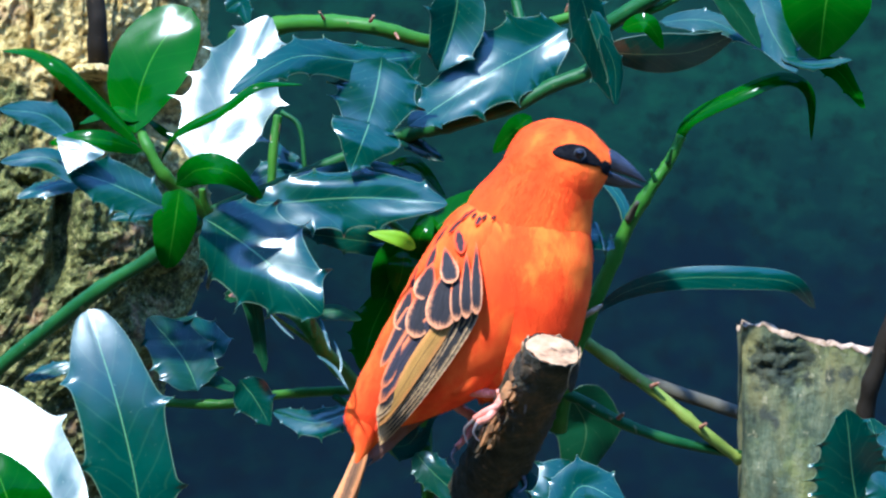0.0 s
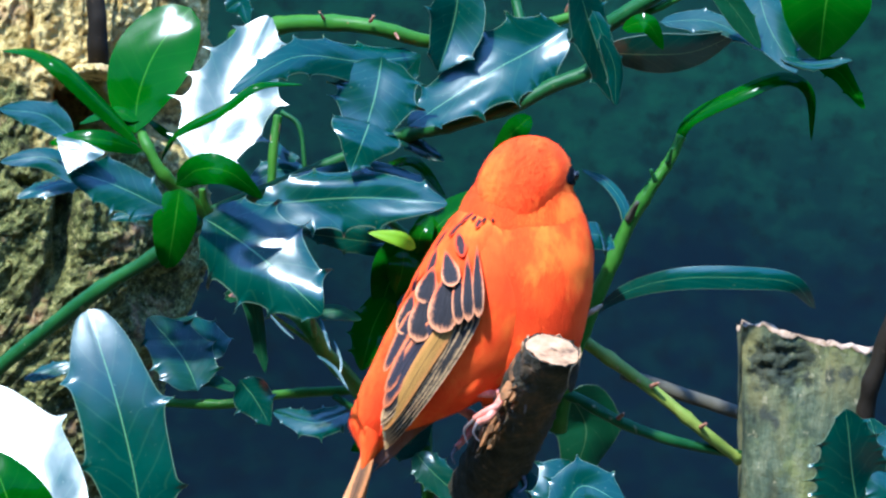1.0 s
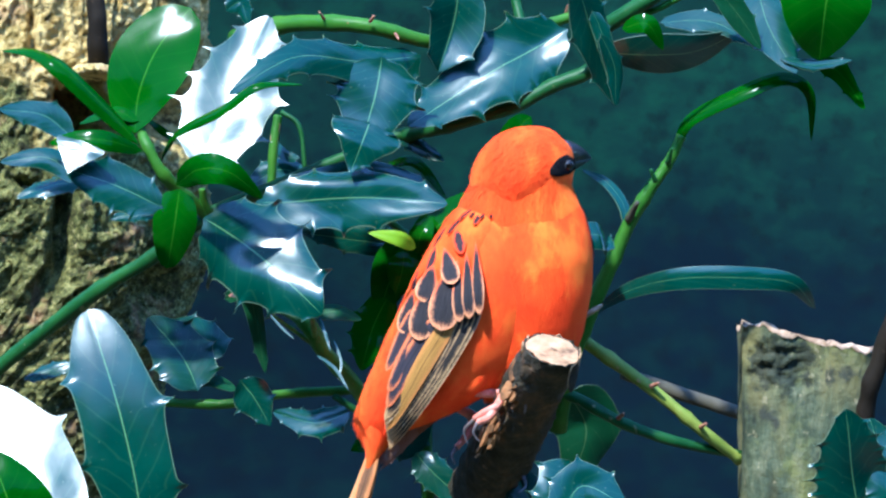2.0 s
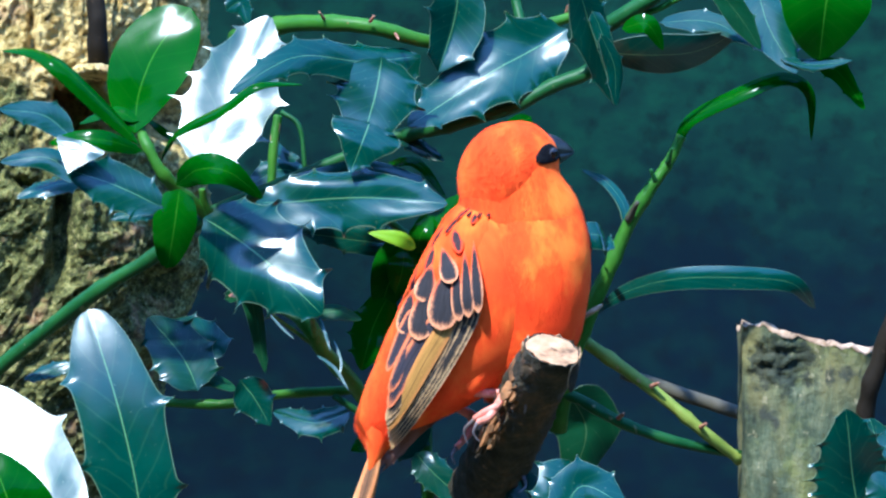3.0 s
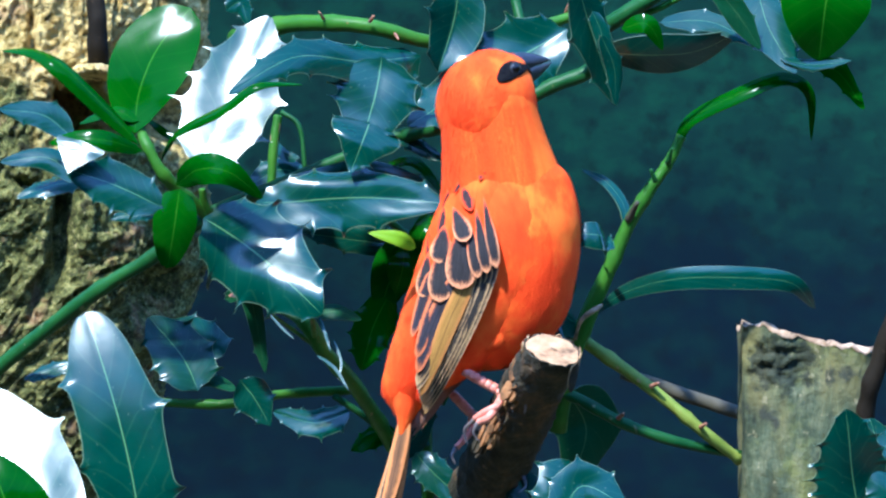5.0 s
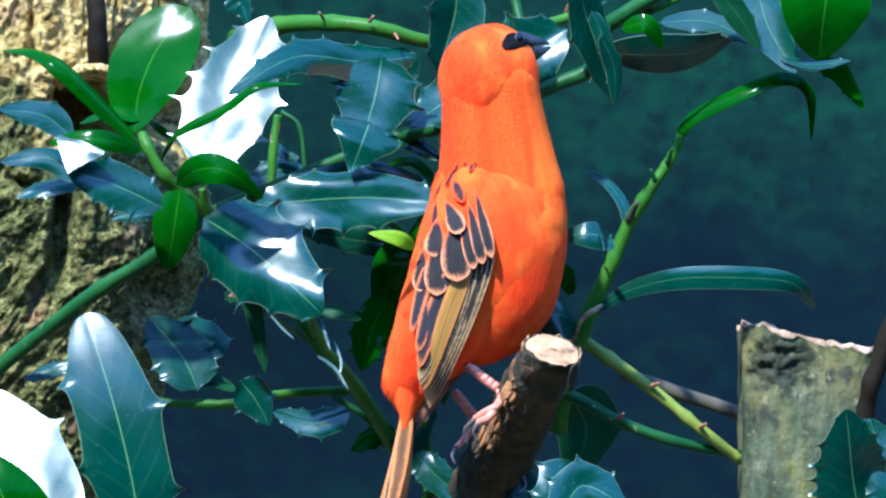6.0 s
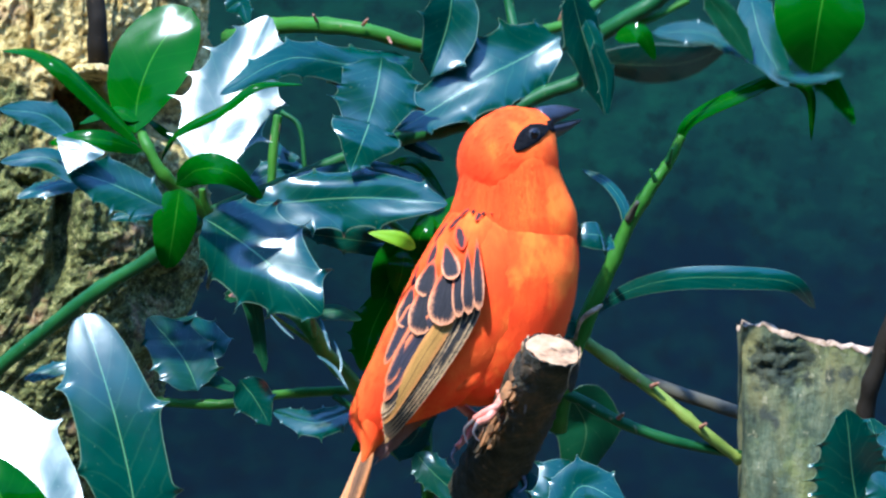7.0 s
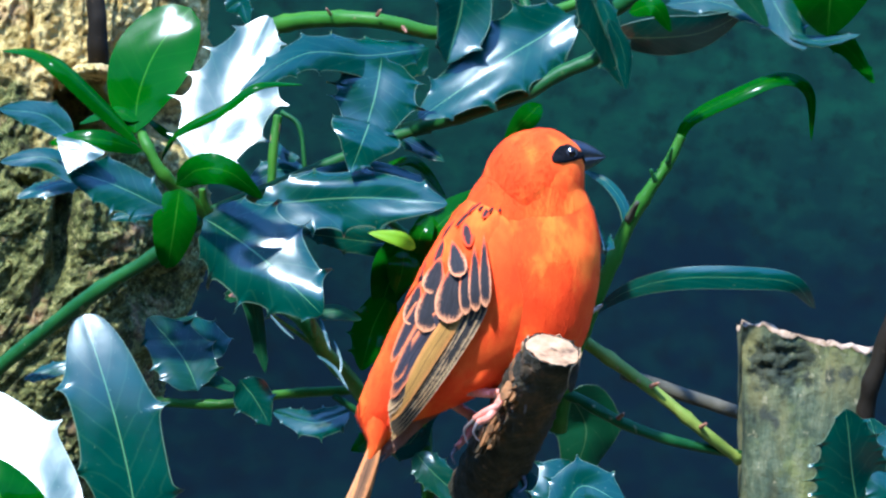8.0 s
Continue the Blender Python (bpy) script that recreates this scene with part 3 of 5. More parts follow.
def build_left_holly():
    b = branch(Vector((-0.14079, 0.06, 1.46067)), "holly branch with glossy dark green leaves before the trunk")
    stem(b, [(-0.19133, 0.09, 1.42321), (-0.15218, 0.066, 1.4533), (-0.12912, 0.05, 1.47164), (-0.10668, 0.036, 1.48781), (-0.09128, 0.03, 1.49701), (-0.07261, 0.026, 1.51035), (-0.05875, 0.03, 1.51688), (-0.03956, 0.036, 1.5249), (-0.01488, 0.04, 1.53507), (-0.00426, 0.042, 1.53831)], 0.00255, 0.00180, n=60, knots=9)
    stem(b, [(-0.07226, 0.026, 1.50982), (-0.07929, 0.02, 1.51589), (-0.08591, 0.014, 1.52278), (-0.09078, 0.014, 1.53113), (-0.0939, 0.019, 1.5377)], 0.00224, 0.00155, STEM_LIGHT, knots=4)
    stem(b, [(-0.07163, 0.024, 1.50981), (-0.07381, 0.022, 1.51417), (-0.0744, 0.02, 1.51851)], 0.00138, 0.00103, STEM_LIGHT)
    oval(b, [(-0.09501, 0.018, 1.53576), (-0.09402, 0.02, 1.54733), (-0.08848, 0.022, 1.56104), (-0.07838, 0.026, 1.57525)], 0.0258, (-0.18, -0.94, 0.31), label="broad smooth young leaf with a bright sheen", cup=0.0, flat=True, shape=(1.42, 0.50), ripple=0.05, bend=0.035, fold=0.0)
    leaf(b, [(-0.07362, 0.008, 1.52442), (-0.06479, 0.008, 1.54659), (-0.05403, 0.008, 1.57187)], 0.0318, (-0.112, -0.897, 0.425), 5, label="broad spiny leaf gleaming white in the sun", cup=0.0, ripple=0.055, wave=0.0, fold=0.0)
    oval(b, [(-0.08617, 0.004, 1.52694), (-0.08046, -0.014, 1.53563), (-0.06639, -0.03, 1.54229), (-0.05528, -0.034, 1.54889), (-0.04196, -0.03, 1.54903)], 0.00585, (-0.35, -0.55, 0.75), cup=0.3)
    oval(b, [(-0.09313, 0.01, 1.53174), (-0.10238, 0.006, 1.54237), (-0.1164, 0.004, 1.55578), (-0.12522, 0.01, 1.56053), (-0.13622, 0.018, 1.56122)], 0.00723, (0.30, -0.70, 0.62), cup=0.25, fold=0.0)
    leaf(b, [(-0.11308, 0.01, 1.53382), (-0.1221, 0.006, 1.54081), (-0.13562, 0.01, 1.54284)], 0.01033, (0.10, -0.94, 0.24), 1, ripple=0.04, cup=0.06)
    oval(b, [(-0.09127, 0, 1.52979), (-0.10056, -0.012, 1.53261), (-0.1108, -0.012, 1.53329), (-0.11951, -0.008, 1.53202)], 0.00654, (0.0, -0.92, 0.30), cup=0.12)
    oval(b, [(-0.10782, -0.026, 1.53228), (-0.10968, -0.026, 1.52822), (-0.11205, -0.026, 1.52231)], 0.01589, (-0.112, -0.897, 0.425), LEAF, flat=True, cup=0.0, ripple=0.03, shape=(0.40, 0.95), label="curled leaf tip gleaming white in the sun", fold=0.0)
    leaf(b, [(-0.1109, 0.0, 1.52049), (-0.12003, -0.004, 1.52765), (-0.13432, 0.0, 1.52652)], 0.00861, (0.05, -0.90, 0.36), 1, ripple=0.04, cup=0.16)
    leaf(b, [(-0.08397, -0.018, 1.51241), (-0.09814, -0.022, 1.51915), (-0.11321, -0.018, 1.52397)], 0.01653, (0.12, -0.95, 0.20), 4, ripple=0.04, cup=0.05)
    leaf(b, [(-0.11089, 0.022, 1.52116), (-0.12138, 0.022, 1.51941), (-0.13173, 0.028, 1.51598)], 0.00861, (-0.1, -0.75, 0.62), 3)
    oval(b, [(-0.08047, -0.014, 1.51926), (-0.07312, -0.024, 1.52386), (-0.06405, -0.026, 1.52298), (-0.05406, -0.018, 1.51513)], 0.00964, (0.15, -0.95, 0.16), cup=0.1)
    oval(b, [(-0.08024, 0, 1.51842), (-0.08162, -0.003, 1.50704), (-0.08403, 0, 1.49397)], 0.01343, (0.15, -0.97, -0.12), cup=0.12, shape=(0.8, 0.5))
    leaf(b, [(-0.07246, -0.004, 1.5091), (-0.05718, -0.008, 1.49932), (-0.03635, -0.006, 1.48028)], 0.03272, (-0.20, -0.94, 0.27), 4, ripple=0.12, label="spiny leaf with bright sun glints", cup=0.17, wave=0.05, fold=0.0)
    oval(b, [(-0.0937, 0.016, 1.53936), (-0.10185, 0.018, 1.54238), (-0.11295, 0.026, 1.53876)], 0.00448, (0, -0.8, 0.5))
    oval(b, [(-0.08255, 0.022, 1.53341), (-0.0874, 0.024, 1.53696), (-0.09304, 0.03, 1.54151)], 0.00276, (0, -0.8, 0.5))
    leaf(b, [(-0.08477, 0.024, 1.51314), (-0.09366, 0.026, 1.51158), (-0.103, 0.034, 1.50935)], 0.00689, (0, -0.9, 0.4), 4)
    leaf(b, [(-0.06896, 0.06, 1.5756), (-0.06447, 0.06, 1.57829), (-0.06177, 0.06, 1.57111)], 0.00689, (0.2, -0.9, 0.1), 3)


def build_middle_holly():
    b = branch(Vector((-0.00431, 0.06, 1.52532)), "holly twig with dark glossy leaves behind the bird")
    stem(b, [(-0.03956, 0.036, 1.5249), (-0.01508, 0.06, 1.50736), (-0.00252, 0.066, 1.49297), (0.00108, 0.07, 1.45317), (-0.00437, 0.08, 1.41645), (0.02, 0.2, 1.0), (0.05, 0.25, 0)], 0.00121, 0.00155, n=40)
    leaf(b, [(-0.05717, 0, 1.51464), (-0.03852, -0.002, 1.5153), (-0.01793, 0.002, 1.51569), (0.00139, 0.012, 1.51372)], 0.02152, (0.0, -0.90, 0.36), 3, cup=0.14, ripple=0.13)
    leaf(b, [(-0.05492, 0.022, 1.51557), (-0.03384, 0.018, 1.52076), (-0.01642, 0.02, 1.52148), (-0.00035, 0.026, 1.51456)], 0.01327, (0.15, -0.93, 0.12), 2, cup=0.14, label="dark leaf with a streak of sun")
    leaf(b, [(-0.01672, 0.046, 1.50818), (-0.03268, 0.044, 1.50728), (-0.04695, 0.046, 1.50943)], 0.00895, (0.0, -0.86, 0.42), 4)
    leaf(b, [(-0.00249, 0.044, 1.50018), (-0.02373, 0.04, 1.5023), (-0.04422, 0.044, 1.50515)], 0.00999, (0.1, -0.9, 0.1), 4)
    oval(b, [(-0.00835, -0.014, 1.50017), (-0.01343, -0.018, 1.50323), (-0.02247, -0.016, 1.50494)], 0.0046, (0.15, -0.95, 0.12), YELLOW)
    oval(b, [(-0.00858, 0.024, 1.4993), (-0.00157, 0.022, 1.50717), (0.01158, 0.026, 1.51859)], 0.0125, (0.05, -0.9, 0.35))
    oval(b, [(-0.00803, 0.02, 1.49843), (-0.0068, 0.018, 1.50453), (-0.00332, 0.02, 1.50978)], 0.0078, (-0.1, -0.9, 0.35))
    oval(b, [(-0.00686, 0.03, 1.50369), (-0.01473, 0.026, 1.49404), (-0.0204, 0.03, 1.47907)], 0.0150, (0.0, -0.95, 0.2))
    oval(b, [(-0.01207, 0.022, 1.4993), (-0.01258, 0.02, 1.49319), (-0.01469, 0.022, 1.48618)], 0.0103, (0.05, -0.9, 0.3))
    leaf(b, [(-0.01653, 0.03, 1.4861), (-0.02178, 0.028, 1.47559), (-0.02533, 0.03, 1.46236)], 0.0150, (0.0, -0.96, 0.15), 4, FRESH)
    leaf(b, [(-0.0187, 0.008, 1.55905), (-0.02078, 0.008, 1.54693), (-0.02494, 0.008, 1.53273)], 0.02841, (0.06, -0.95, 0.21), 3, ripple=0.04, cup=0.03, fold=0.03, label="spiny blue-green leaf hanging down")
    leaf(b, [(-0.02228, 0.004, 1.5392), (-0.02449, 0.002, 1.53294), (-0.02815, 0.004, 1.52331)], 0.02583, (0.12, -0.92, 0.32), 1, cup=0.12, shape=(0.5, 1.0), label="spiny leaf tip pointing down")
    leaf(b, [(-0.01488, 0.04, 1.5356), (-0.0069, 0.038, 1.53166), (0.00035, 0.04, 1.52745)], 0.00585, (0, -0.9, 0.4), 4)
    oval(b, [(-0.02208, 0.048, 1.52333), (-0.0096, 0.046, 1.52774), (0.00107, 0.046, 1.51618)], 0.00448, (-0.1, -0.6, 0.7))
    stem(b, [(-0.05215, 0.052, 1.54215), (-0.0535, 0.05, 1.53228), (-0.05414, 0.048, 1.51888)], 0.00155, 0.00138, STEM_LIGHT, label="pinkish bare shoot")
    stem(b, [(-0.05115, 0.054, 1.54346), (-0.04536, 0.052, 1.53858), (-0.04352, 0.05, 1.52515)], 0.00086, 0.00069)
    leaf(b, [(-0.05444, 0.056, 1.5342), (-0.04996, 0.056, 1.52973), (-0.04555, 0.058, 1.52887)], 0.00448, (0, -0.9, 0.3), 3)
    leaf(b, [(-0.06177, 0.06, 1.51993), (-0.051, 0.06, 1.52532), (-0.04022, 0.06, 1.51993)], 0.01033, (0.1, -0.85, 0.4), 3)


def build_upper_holly():
    b = branch(Vector((-0.05384, 0.04, 1.56961)), "upper holly branch with large spiny glossy leaves")
    stem(b, [(-0.06536, 0.06, 1.56662), (-0.05296, 0.04, 1.56978), (-0.03748, 0.024, 1.57023), (-0.02163, 0.018, 1.56854), (-0.00245, 0.024, 1.5641), (0.01696, 0.036, 1.56553), (0.03117, 0.04, 1.57014), (0.04369, 0.044, 1.57513), (0.06034, 0.06, 1.58997)], 0.00293, 0.00138, STEM_LIGHT, n=50, lumps=0.05, knots=7)
    stem(b, [(-0.01492, 0.044, 1.53517), (-0.0007, 0.03, 1.53799), (0.02033, 0.025, 1.54399), (0.03433, 0.024, 1.55097), (0.04571, 0.024, 1.55587), (0.04854, 0.03, 1.56701), (0.05726, 0.028, 1.57394), (0.06965, 0.03, 1.58108), (0.08076, 0.04, 1.59228)], 0.00241, 0.00207, STEM, n=50, knots=7)
    stem(b, [(0.04935, 0.028, 1.56867), (0.0571, 0.024, 1.57339), (0.06576, 0.022, 1.57888), (0.07472, 0.026, 1.58787)], 0.00258, 0.00258, STEM)
    stem(b, [(0.05893, 0.026, 1.57209), (0.06673, 0.024, 1.57479), (0.07822, 0.026, 1.58086)], 0.00121, 0.00103, STEM_LIGHT)
    for q, tip in (((-0.03685, 0.02, 1.57126), (-0.03799, 0.017, 1.57303)), ((-0.02244, 0.014, 1.57009), (-0.02117, 0.011, 1.57167)), ((-0.01463, 0.016, 1.56636), (-0.01355, 0.012, 1.56443)), ((0.03866, 0.042, 1.57431), (0.03932, 0.04, 1.57669))):
        part("bud", tube([q, tip], 0.0006, 0.0003, n=6, sides=8), BUD, b, "small brown bud")
    stem(b, [(0.02211, 0.05, 1.584), (0.02333, 0.048, 1.57676), (0.02504, 0.044, 1.56944)], 0.00155, 0.00155)
    leaf(b, [(0.03883, 0.022, 1.56874), (0.02554, 0.022, 1.56104), (0.00979, 0.022, 1.55177), (-0.01084, 0.022, 1.5376)], 0.02755, (0.06, -0.93, 0.30), 5, ripple=0.13, label="large spiny leaf with pale sun glints", cup=0.05, wave=0.05)
    leaf(b, [(-0.00682, 0.022, 1.55964), (-0.02501, 0.012, 1.55783), (-0.04447, -0.004, 1.55855), (-0.06471, -0.012, 1.54661)], 0.01378, (0.12, -0.84, 0.30), 5, cup=0.16, flat=False)
    leaf(b, [(-0.00688, 0.034, 1.56085), (-0.01658, 0.034, 1.55485), (-0.02893, 0.034, 1.55697)], 0.01033, (0.1, -0.92, 0.15), 2)
    leaf(b, [(0.00543, 0.023, 1.58419), (0.00385, 0.022, 1.57014), (-0.00088, 0.023, 1.55513)], 0.02032, (0.27, -0.95, 0.10), 1, cup=0.0, fold=0.5, label="hanging leaf with a pale streak")
    leaf(b, [(0.04122, 0.02, 1.58226), (0.04633, 0.016, 1.56636), (0.05394, 0.024, 1.54501)], 0.01446, (0.45, -0.85, -0.22), 3)
    oval(b, [(0.04912, 0.016, 1.56079), (0.06357, 0.012, 1.55992), (0.07757, 0.014, 1.56105), (0.09135, 0.02, 1.5669)], 0.01378, (0.36, -0.80, -0.47), LEAF, fold=0.0, cup=0.05, ripple=0.02, label="dark shaded leaf underside")
    leaf(b, [(0.04821, 0.01, 1.56573), (0.05257, 0.006, 1.55551), (0.0529, 0.01, 1.54423)], 0.0066, (0.40, -0.92, -0.14), 2, cup=0.14)
    leaf(b, [(0.06664, 0.022, 1.57014), (0.08267, 0.018, 1.57029), (0.09868, 0.02, 1.562)], 0.00792, (0.02, -0.88, 0.42), 2, cup=0.05, ripple=0.03)
    leaf(b, [(0.08221, 0.01, 1.58169), (0.0904, 0.008, 1.57222), (0.09761, 0.012, 1.56166)], 0.0093, (0.25, -0.95, -0.10), 1, LEAF_BACK)
    leaf(b, [(0.09663, 0.018, 1.58389), (0.10032, 0.016, 1.56897), (0.10849, 0.018, 1.55424)], 0.01446, (0.02, -0.90, 0.38), 1, cup=0.04, ripple=0.03, fold=0.0)
    oval(b, [(0.12053, 0.008, 1.59196), (0.11708, 0.004, 1.57443), (0.1155, 0.01, 1.55775)], 0.02841, (0.1, -0.96, -0.1), label="broad smooth green leaf against the light")
    leaf(b, [(0.10366, 0.014, 1.55861), (0.11377, 0.01, 1.55671), (0.12557, 0.014, 1.55809)], 0.00413, (0.0, -0.86, 0.45), 3)
    leaf(b, [(0.11388, 0.02, 1.55816), (0.12244, 0.018, 1.55459), (0.1303, 0.02, 1.54349)], 0.00723, (0.2, -0.95, 0.0), 2, FRESH)
    oval(b, [(0.05457, 0.004, 1.56752), (0.06234, 0.0, 1.56871), (0.06735, 0.004, 1.56096)], 0.0062, (0.1, -0.94, 0.2))
    oval(b, [(0.02801, 0.06, 1.54238), (0.0226, 0.058, 1.53748), (0.0158, 0.06, 1.53035)], 0.00758, (0.1, -0.9, 0.1))
    leaf(b, [(0.04605, 0.018, 1.57343), (0.04905, 0.014, 1.56626), (0.05128, 0.018, 1.55599)], 0.0062, (0.25, -0.95, 0.05), 2)
    return b


def build_side_twig():
    b = branch(Vector((0.04327, 0.03, 1.465)), "slender upright green twig with long curled leaves")
    stem(b, [(0.0357, 0.044, 1.44334), (0.04162, 0.034, 1.47019), (0.05002, 0.032, 1.48961), (0.05787, 0.03, 1.50756), (0.06499, 0.028, 1.5195), (0.07043, 0.028, 1.5274), (0.07412, 0.028, 1.5353)], 0.00293, 0.00138, STEM_LIGHT, n=40, knots=5)
    oval(b, [(0.07236, 0.028, 1.53144), (0.07682, 0.026, 1.54016), (0.09025, 0.022, 1.5474), (0.10511, 0.022, 1.55299), (0.11365, 0.026, 1.54841), (0.11484, 0.032, 1.53364)], 0.00560, (-0.25, -0.78, 0.5), label="long narrow leaf curling over at its tip", ripple=0.01, cup=0.14, n=40)
    oval(b, [(0.04685, 0.032, 1.47992), (0.05734, 0.03, 1.48681), (0.07286, 0.024, 1.49072), (0.092, 0.022, 1.49108), (0.10839, 0.026, 1.4893), (0.11623, 0.034, 1.48148)], 0.00723, (0.0, -0.9, 0.12), LEAF, label="long narrow arching leaf", cup=0.08, stalk=0.2, shape=(1.15, 0.55), n=40)
    oval(b, [(0.05707, 0.032, 1.50511), (0.05652, 0.036, 1.51342), (0.05161, 0.042, 1.52057), (0.04381, 0.048, 1.52511)], 0.00413, (0.5, -0.85, -0.1), LEAF, n=30)
    oval(b, [(0.04995, 0.03, 1.4949), (0.04981, 0.006, 1.50277), (0.04408, 0.0, 1.50448), (0.03471, 0.004, 1.50397)], 0.00895, (-0.10, -0.93, 0.32), LEAF, shape=(1.1, 0.8), fold=0.0)
    oval(b, [(0.04198, 0.034, 1.47636), (0.03345, 0.024, 1.47951), (0.02128, 0.03, 1.46764)], 0.01653, (-0.05, -0.86, 0.48), LEAF, fold=0.0)
    oval(b, [(0.04081, 0.03, 1.4861), (0.03808, 0.02, 1.49144), (0.03336, 0.02, 1.49633)], 0.00654, (0, -0.93, 0.3))
    part("spur", tube([(0.06585, 0.024, 1.52084), (0.06436, 0.022, 1.52466)], 0.00086, 0.00052, n=6), STEM, b)
    part("spur", tube([(0.06981, 0.026, 1.52683), (0.07101, 0.022, 1.53131)], 0.00103, 0.00034, n=6), STEM, b)
    part("spur", tube([(0.05761, 0.028, 1.50896), (0.06017, 0.022, 1.51452)], 0.00121, 0.00069, n=6), STEM_DULL, b)
    part("web", tube([(0.0411, 0.028, 1.47207), (0.04309, 0.024, 1.47828), (0.04946, 0.026, 1.48264)], 0.00069, 0.00052, n=10, lumps=0.5), CUT_GREY, b, "pale dry bark thread")


def build_crossing_twigs():
    b = branch(Vector((0.08987, 0.044, 1.43624)), "yellow-green holly shoot leaning on the post")
    stem(b, [(0.03826, 0.04, 1.47538), (0.04616, 0.038, 1.46976), (0.06544, 0.034, 1.45608), (0.08043, 0.034, 1.44374), (0.09316, 0.04, 1.43376)], 0.00207, 0.00172, STEM_YELLOW, n=30, knots=3)
    for q, tip in (((0.06482, 0.032, 1.4572), (0.06709, 0.028, 1.45837)), ((0.08032, 0.032, 1.44452), (0.08185, 0.028, 1.44573)), ((0.05468, 0.034, 1.44726), (0.05628, 0.03, 1.44882))):
        part("bud", tube([q, tip], 0.0008, 0.0004, n=6, sides=8), BUD, b, "small brown bud")
    stem(b, [(0.03117, 0.04, 1.4559), (0.04174, 0.038, 1.45331), (0.05581, 0.036, 1.44578), (0.07171, 0.036, 1.44013), (0.09316, 0.04, 1.43535)], 0.00207, 0.00155, STEM, n=30)
    stem(b, [(0.05791, 0.09, 1.45987), (0.07603, 0.086, 1.45358), (0.09757, 0.08, 1.44648)], 0.00207, 0.00224, STEM_DULL, label="dull brown twig")
    leaf(b, [(0.03919, 0.075, 1.45483), (0.04644, 0.075, 1.44213), (0.041, 0.075, 1.4258)], 0.02583, (0.35, -0.90, -0.25), 2, LEAF_BACK)
    leaf(b, [(0.04157, -0.026, 1.43494), (0.03645, -0.028, 1.42828), (0.02974, -0.026, 1.41229)], 0.02066, (0.15, -0.94, 0.25), 3)
    leaf(b, [(0.03382, -0.032, 1.41604), (0.04133, -0.034, 1.4296), (0.05485, -0.032, 1.42277)], 0.01722, (0.2, -0.94, 0.22), 3)
    leaf(b, [(0.03096, 0.03, 1.41048), (0.02564, 0.028, 1.42465), (0.02046, 0.034, 1.43139)], 0.01378, (0.0, -0.9, 0.3), 3)


def build_post_leaf():
    b = branch(Vector((0.12846, 0, 1.40719)), "dark green spiny holly leaf before the post")
    stem(b, [(0.14653, 0.06, 1.34575), (0.13458, 0.01, 1.39265), (0.12864, 0.002, 1.4105)], 0.00155, 0.00103)
    leaf(b, [(0.1295, 0.002, 1.40533), (0.12448, -0.006, 1.42987), (0.12174, 0.002, 1.45154)], 0.02755, (0.25, -0.92, -0.25), 8, wave=0.04)
    leaf(b, [(0.14416, 0.002, 1.4105), (0.13687, -0.002, 1.42967), (0.13036, 0.002, 1.44844)], 0.02066, (0.1, -0.92, 0.3), 6, wave=0.05)


def build_lower_leaf():
    b = branch(Vector((-0.09216, 0.03, 1.40872)), "large upright blue-green holly leaves low down")
    stem(b, [(-0.0881, 0.08, 1.34363), (-0.08749, 0.04, 1.39037), (-0.09091, 0.016, 1.41309)], 0.00155, 0.00103)
    leaf(b, [(-0.09092, 0.016, 1.40874), (-0.09408, 0.006, 1.431), (-0.10031, 0.006, 1.45521), (-0.1094, 0.014, 1.48191)], 0.03009, (-0.03, -0.97, 0.15), 2, label="large upright blue-green leaf", cup=0.04, ripple=0.03, bend=0.08, shape=(1.0, 0.40), wave=0.04, fold=0.05)
    leaf(b, [(-0.11501, 0.004, 1.40605), (-0.12415, -0.002, 1.42967), (-0.14244, 0.002, 1.45741)], 0.03375, (-0.12, -0.895, 0.43), 2, label="broad leaf gleaming white in the sun", cup=0.0, ripple=0.04, wave=0.0, fold=0.0, shape=(1.0, 0.45))
    oval(b, [(-0.1236, -0.012, 1.40286), (-0.13005, -0.016, 1.42187), (-0.13745, -0.01, 1.43948)], 0.02583, (0.2, -0.95, -0.15))
    return b


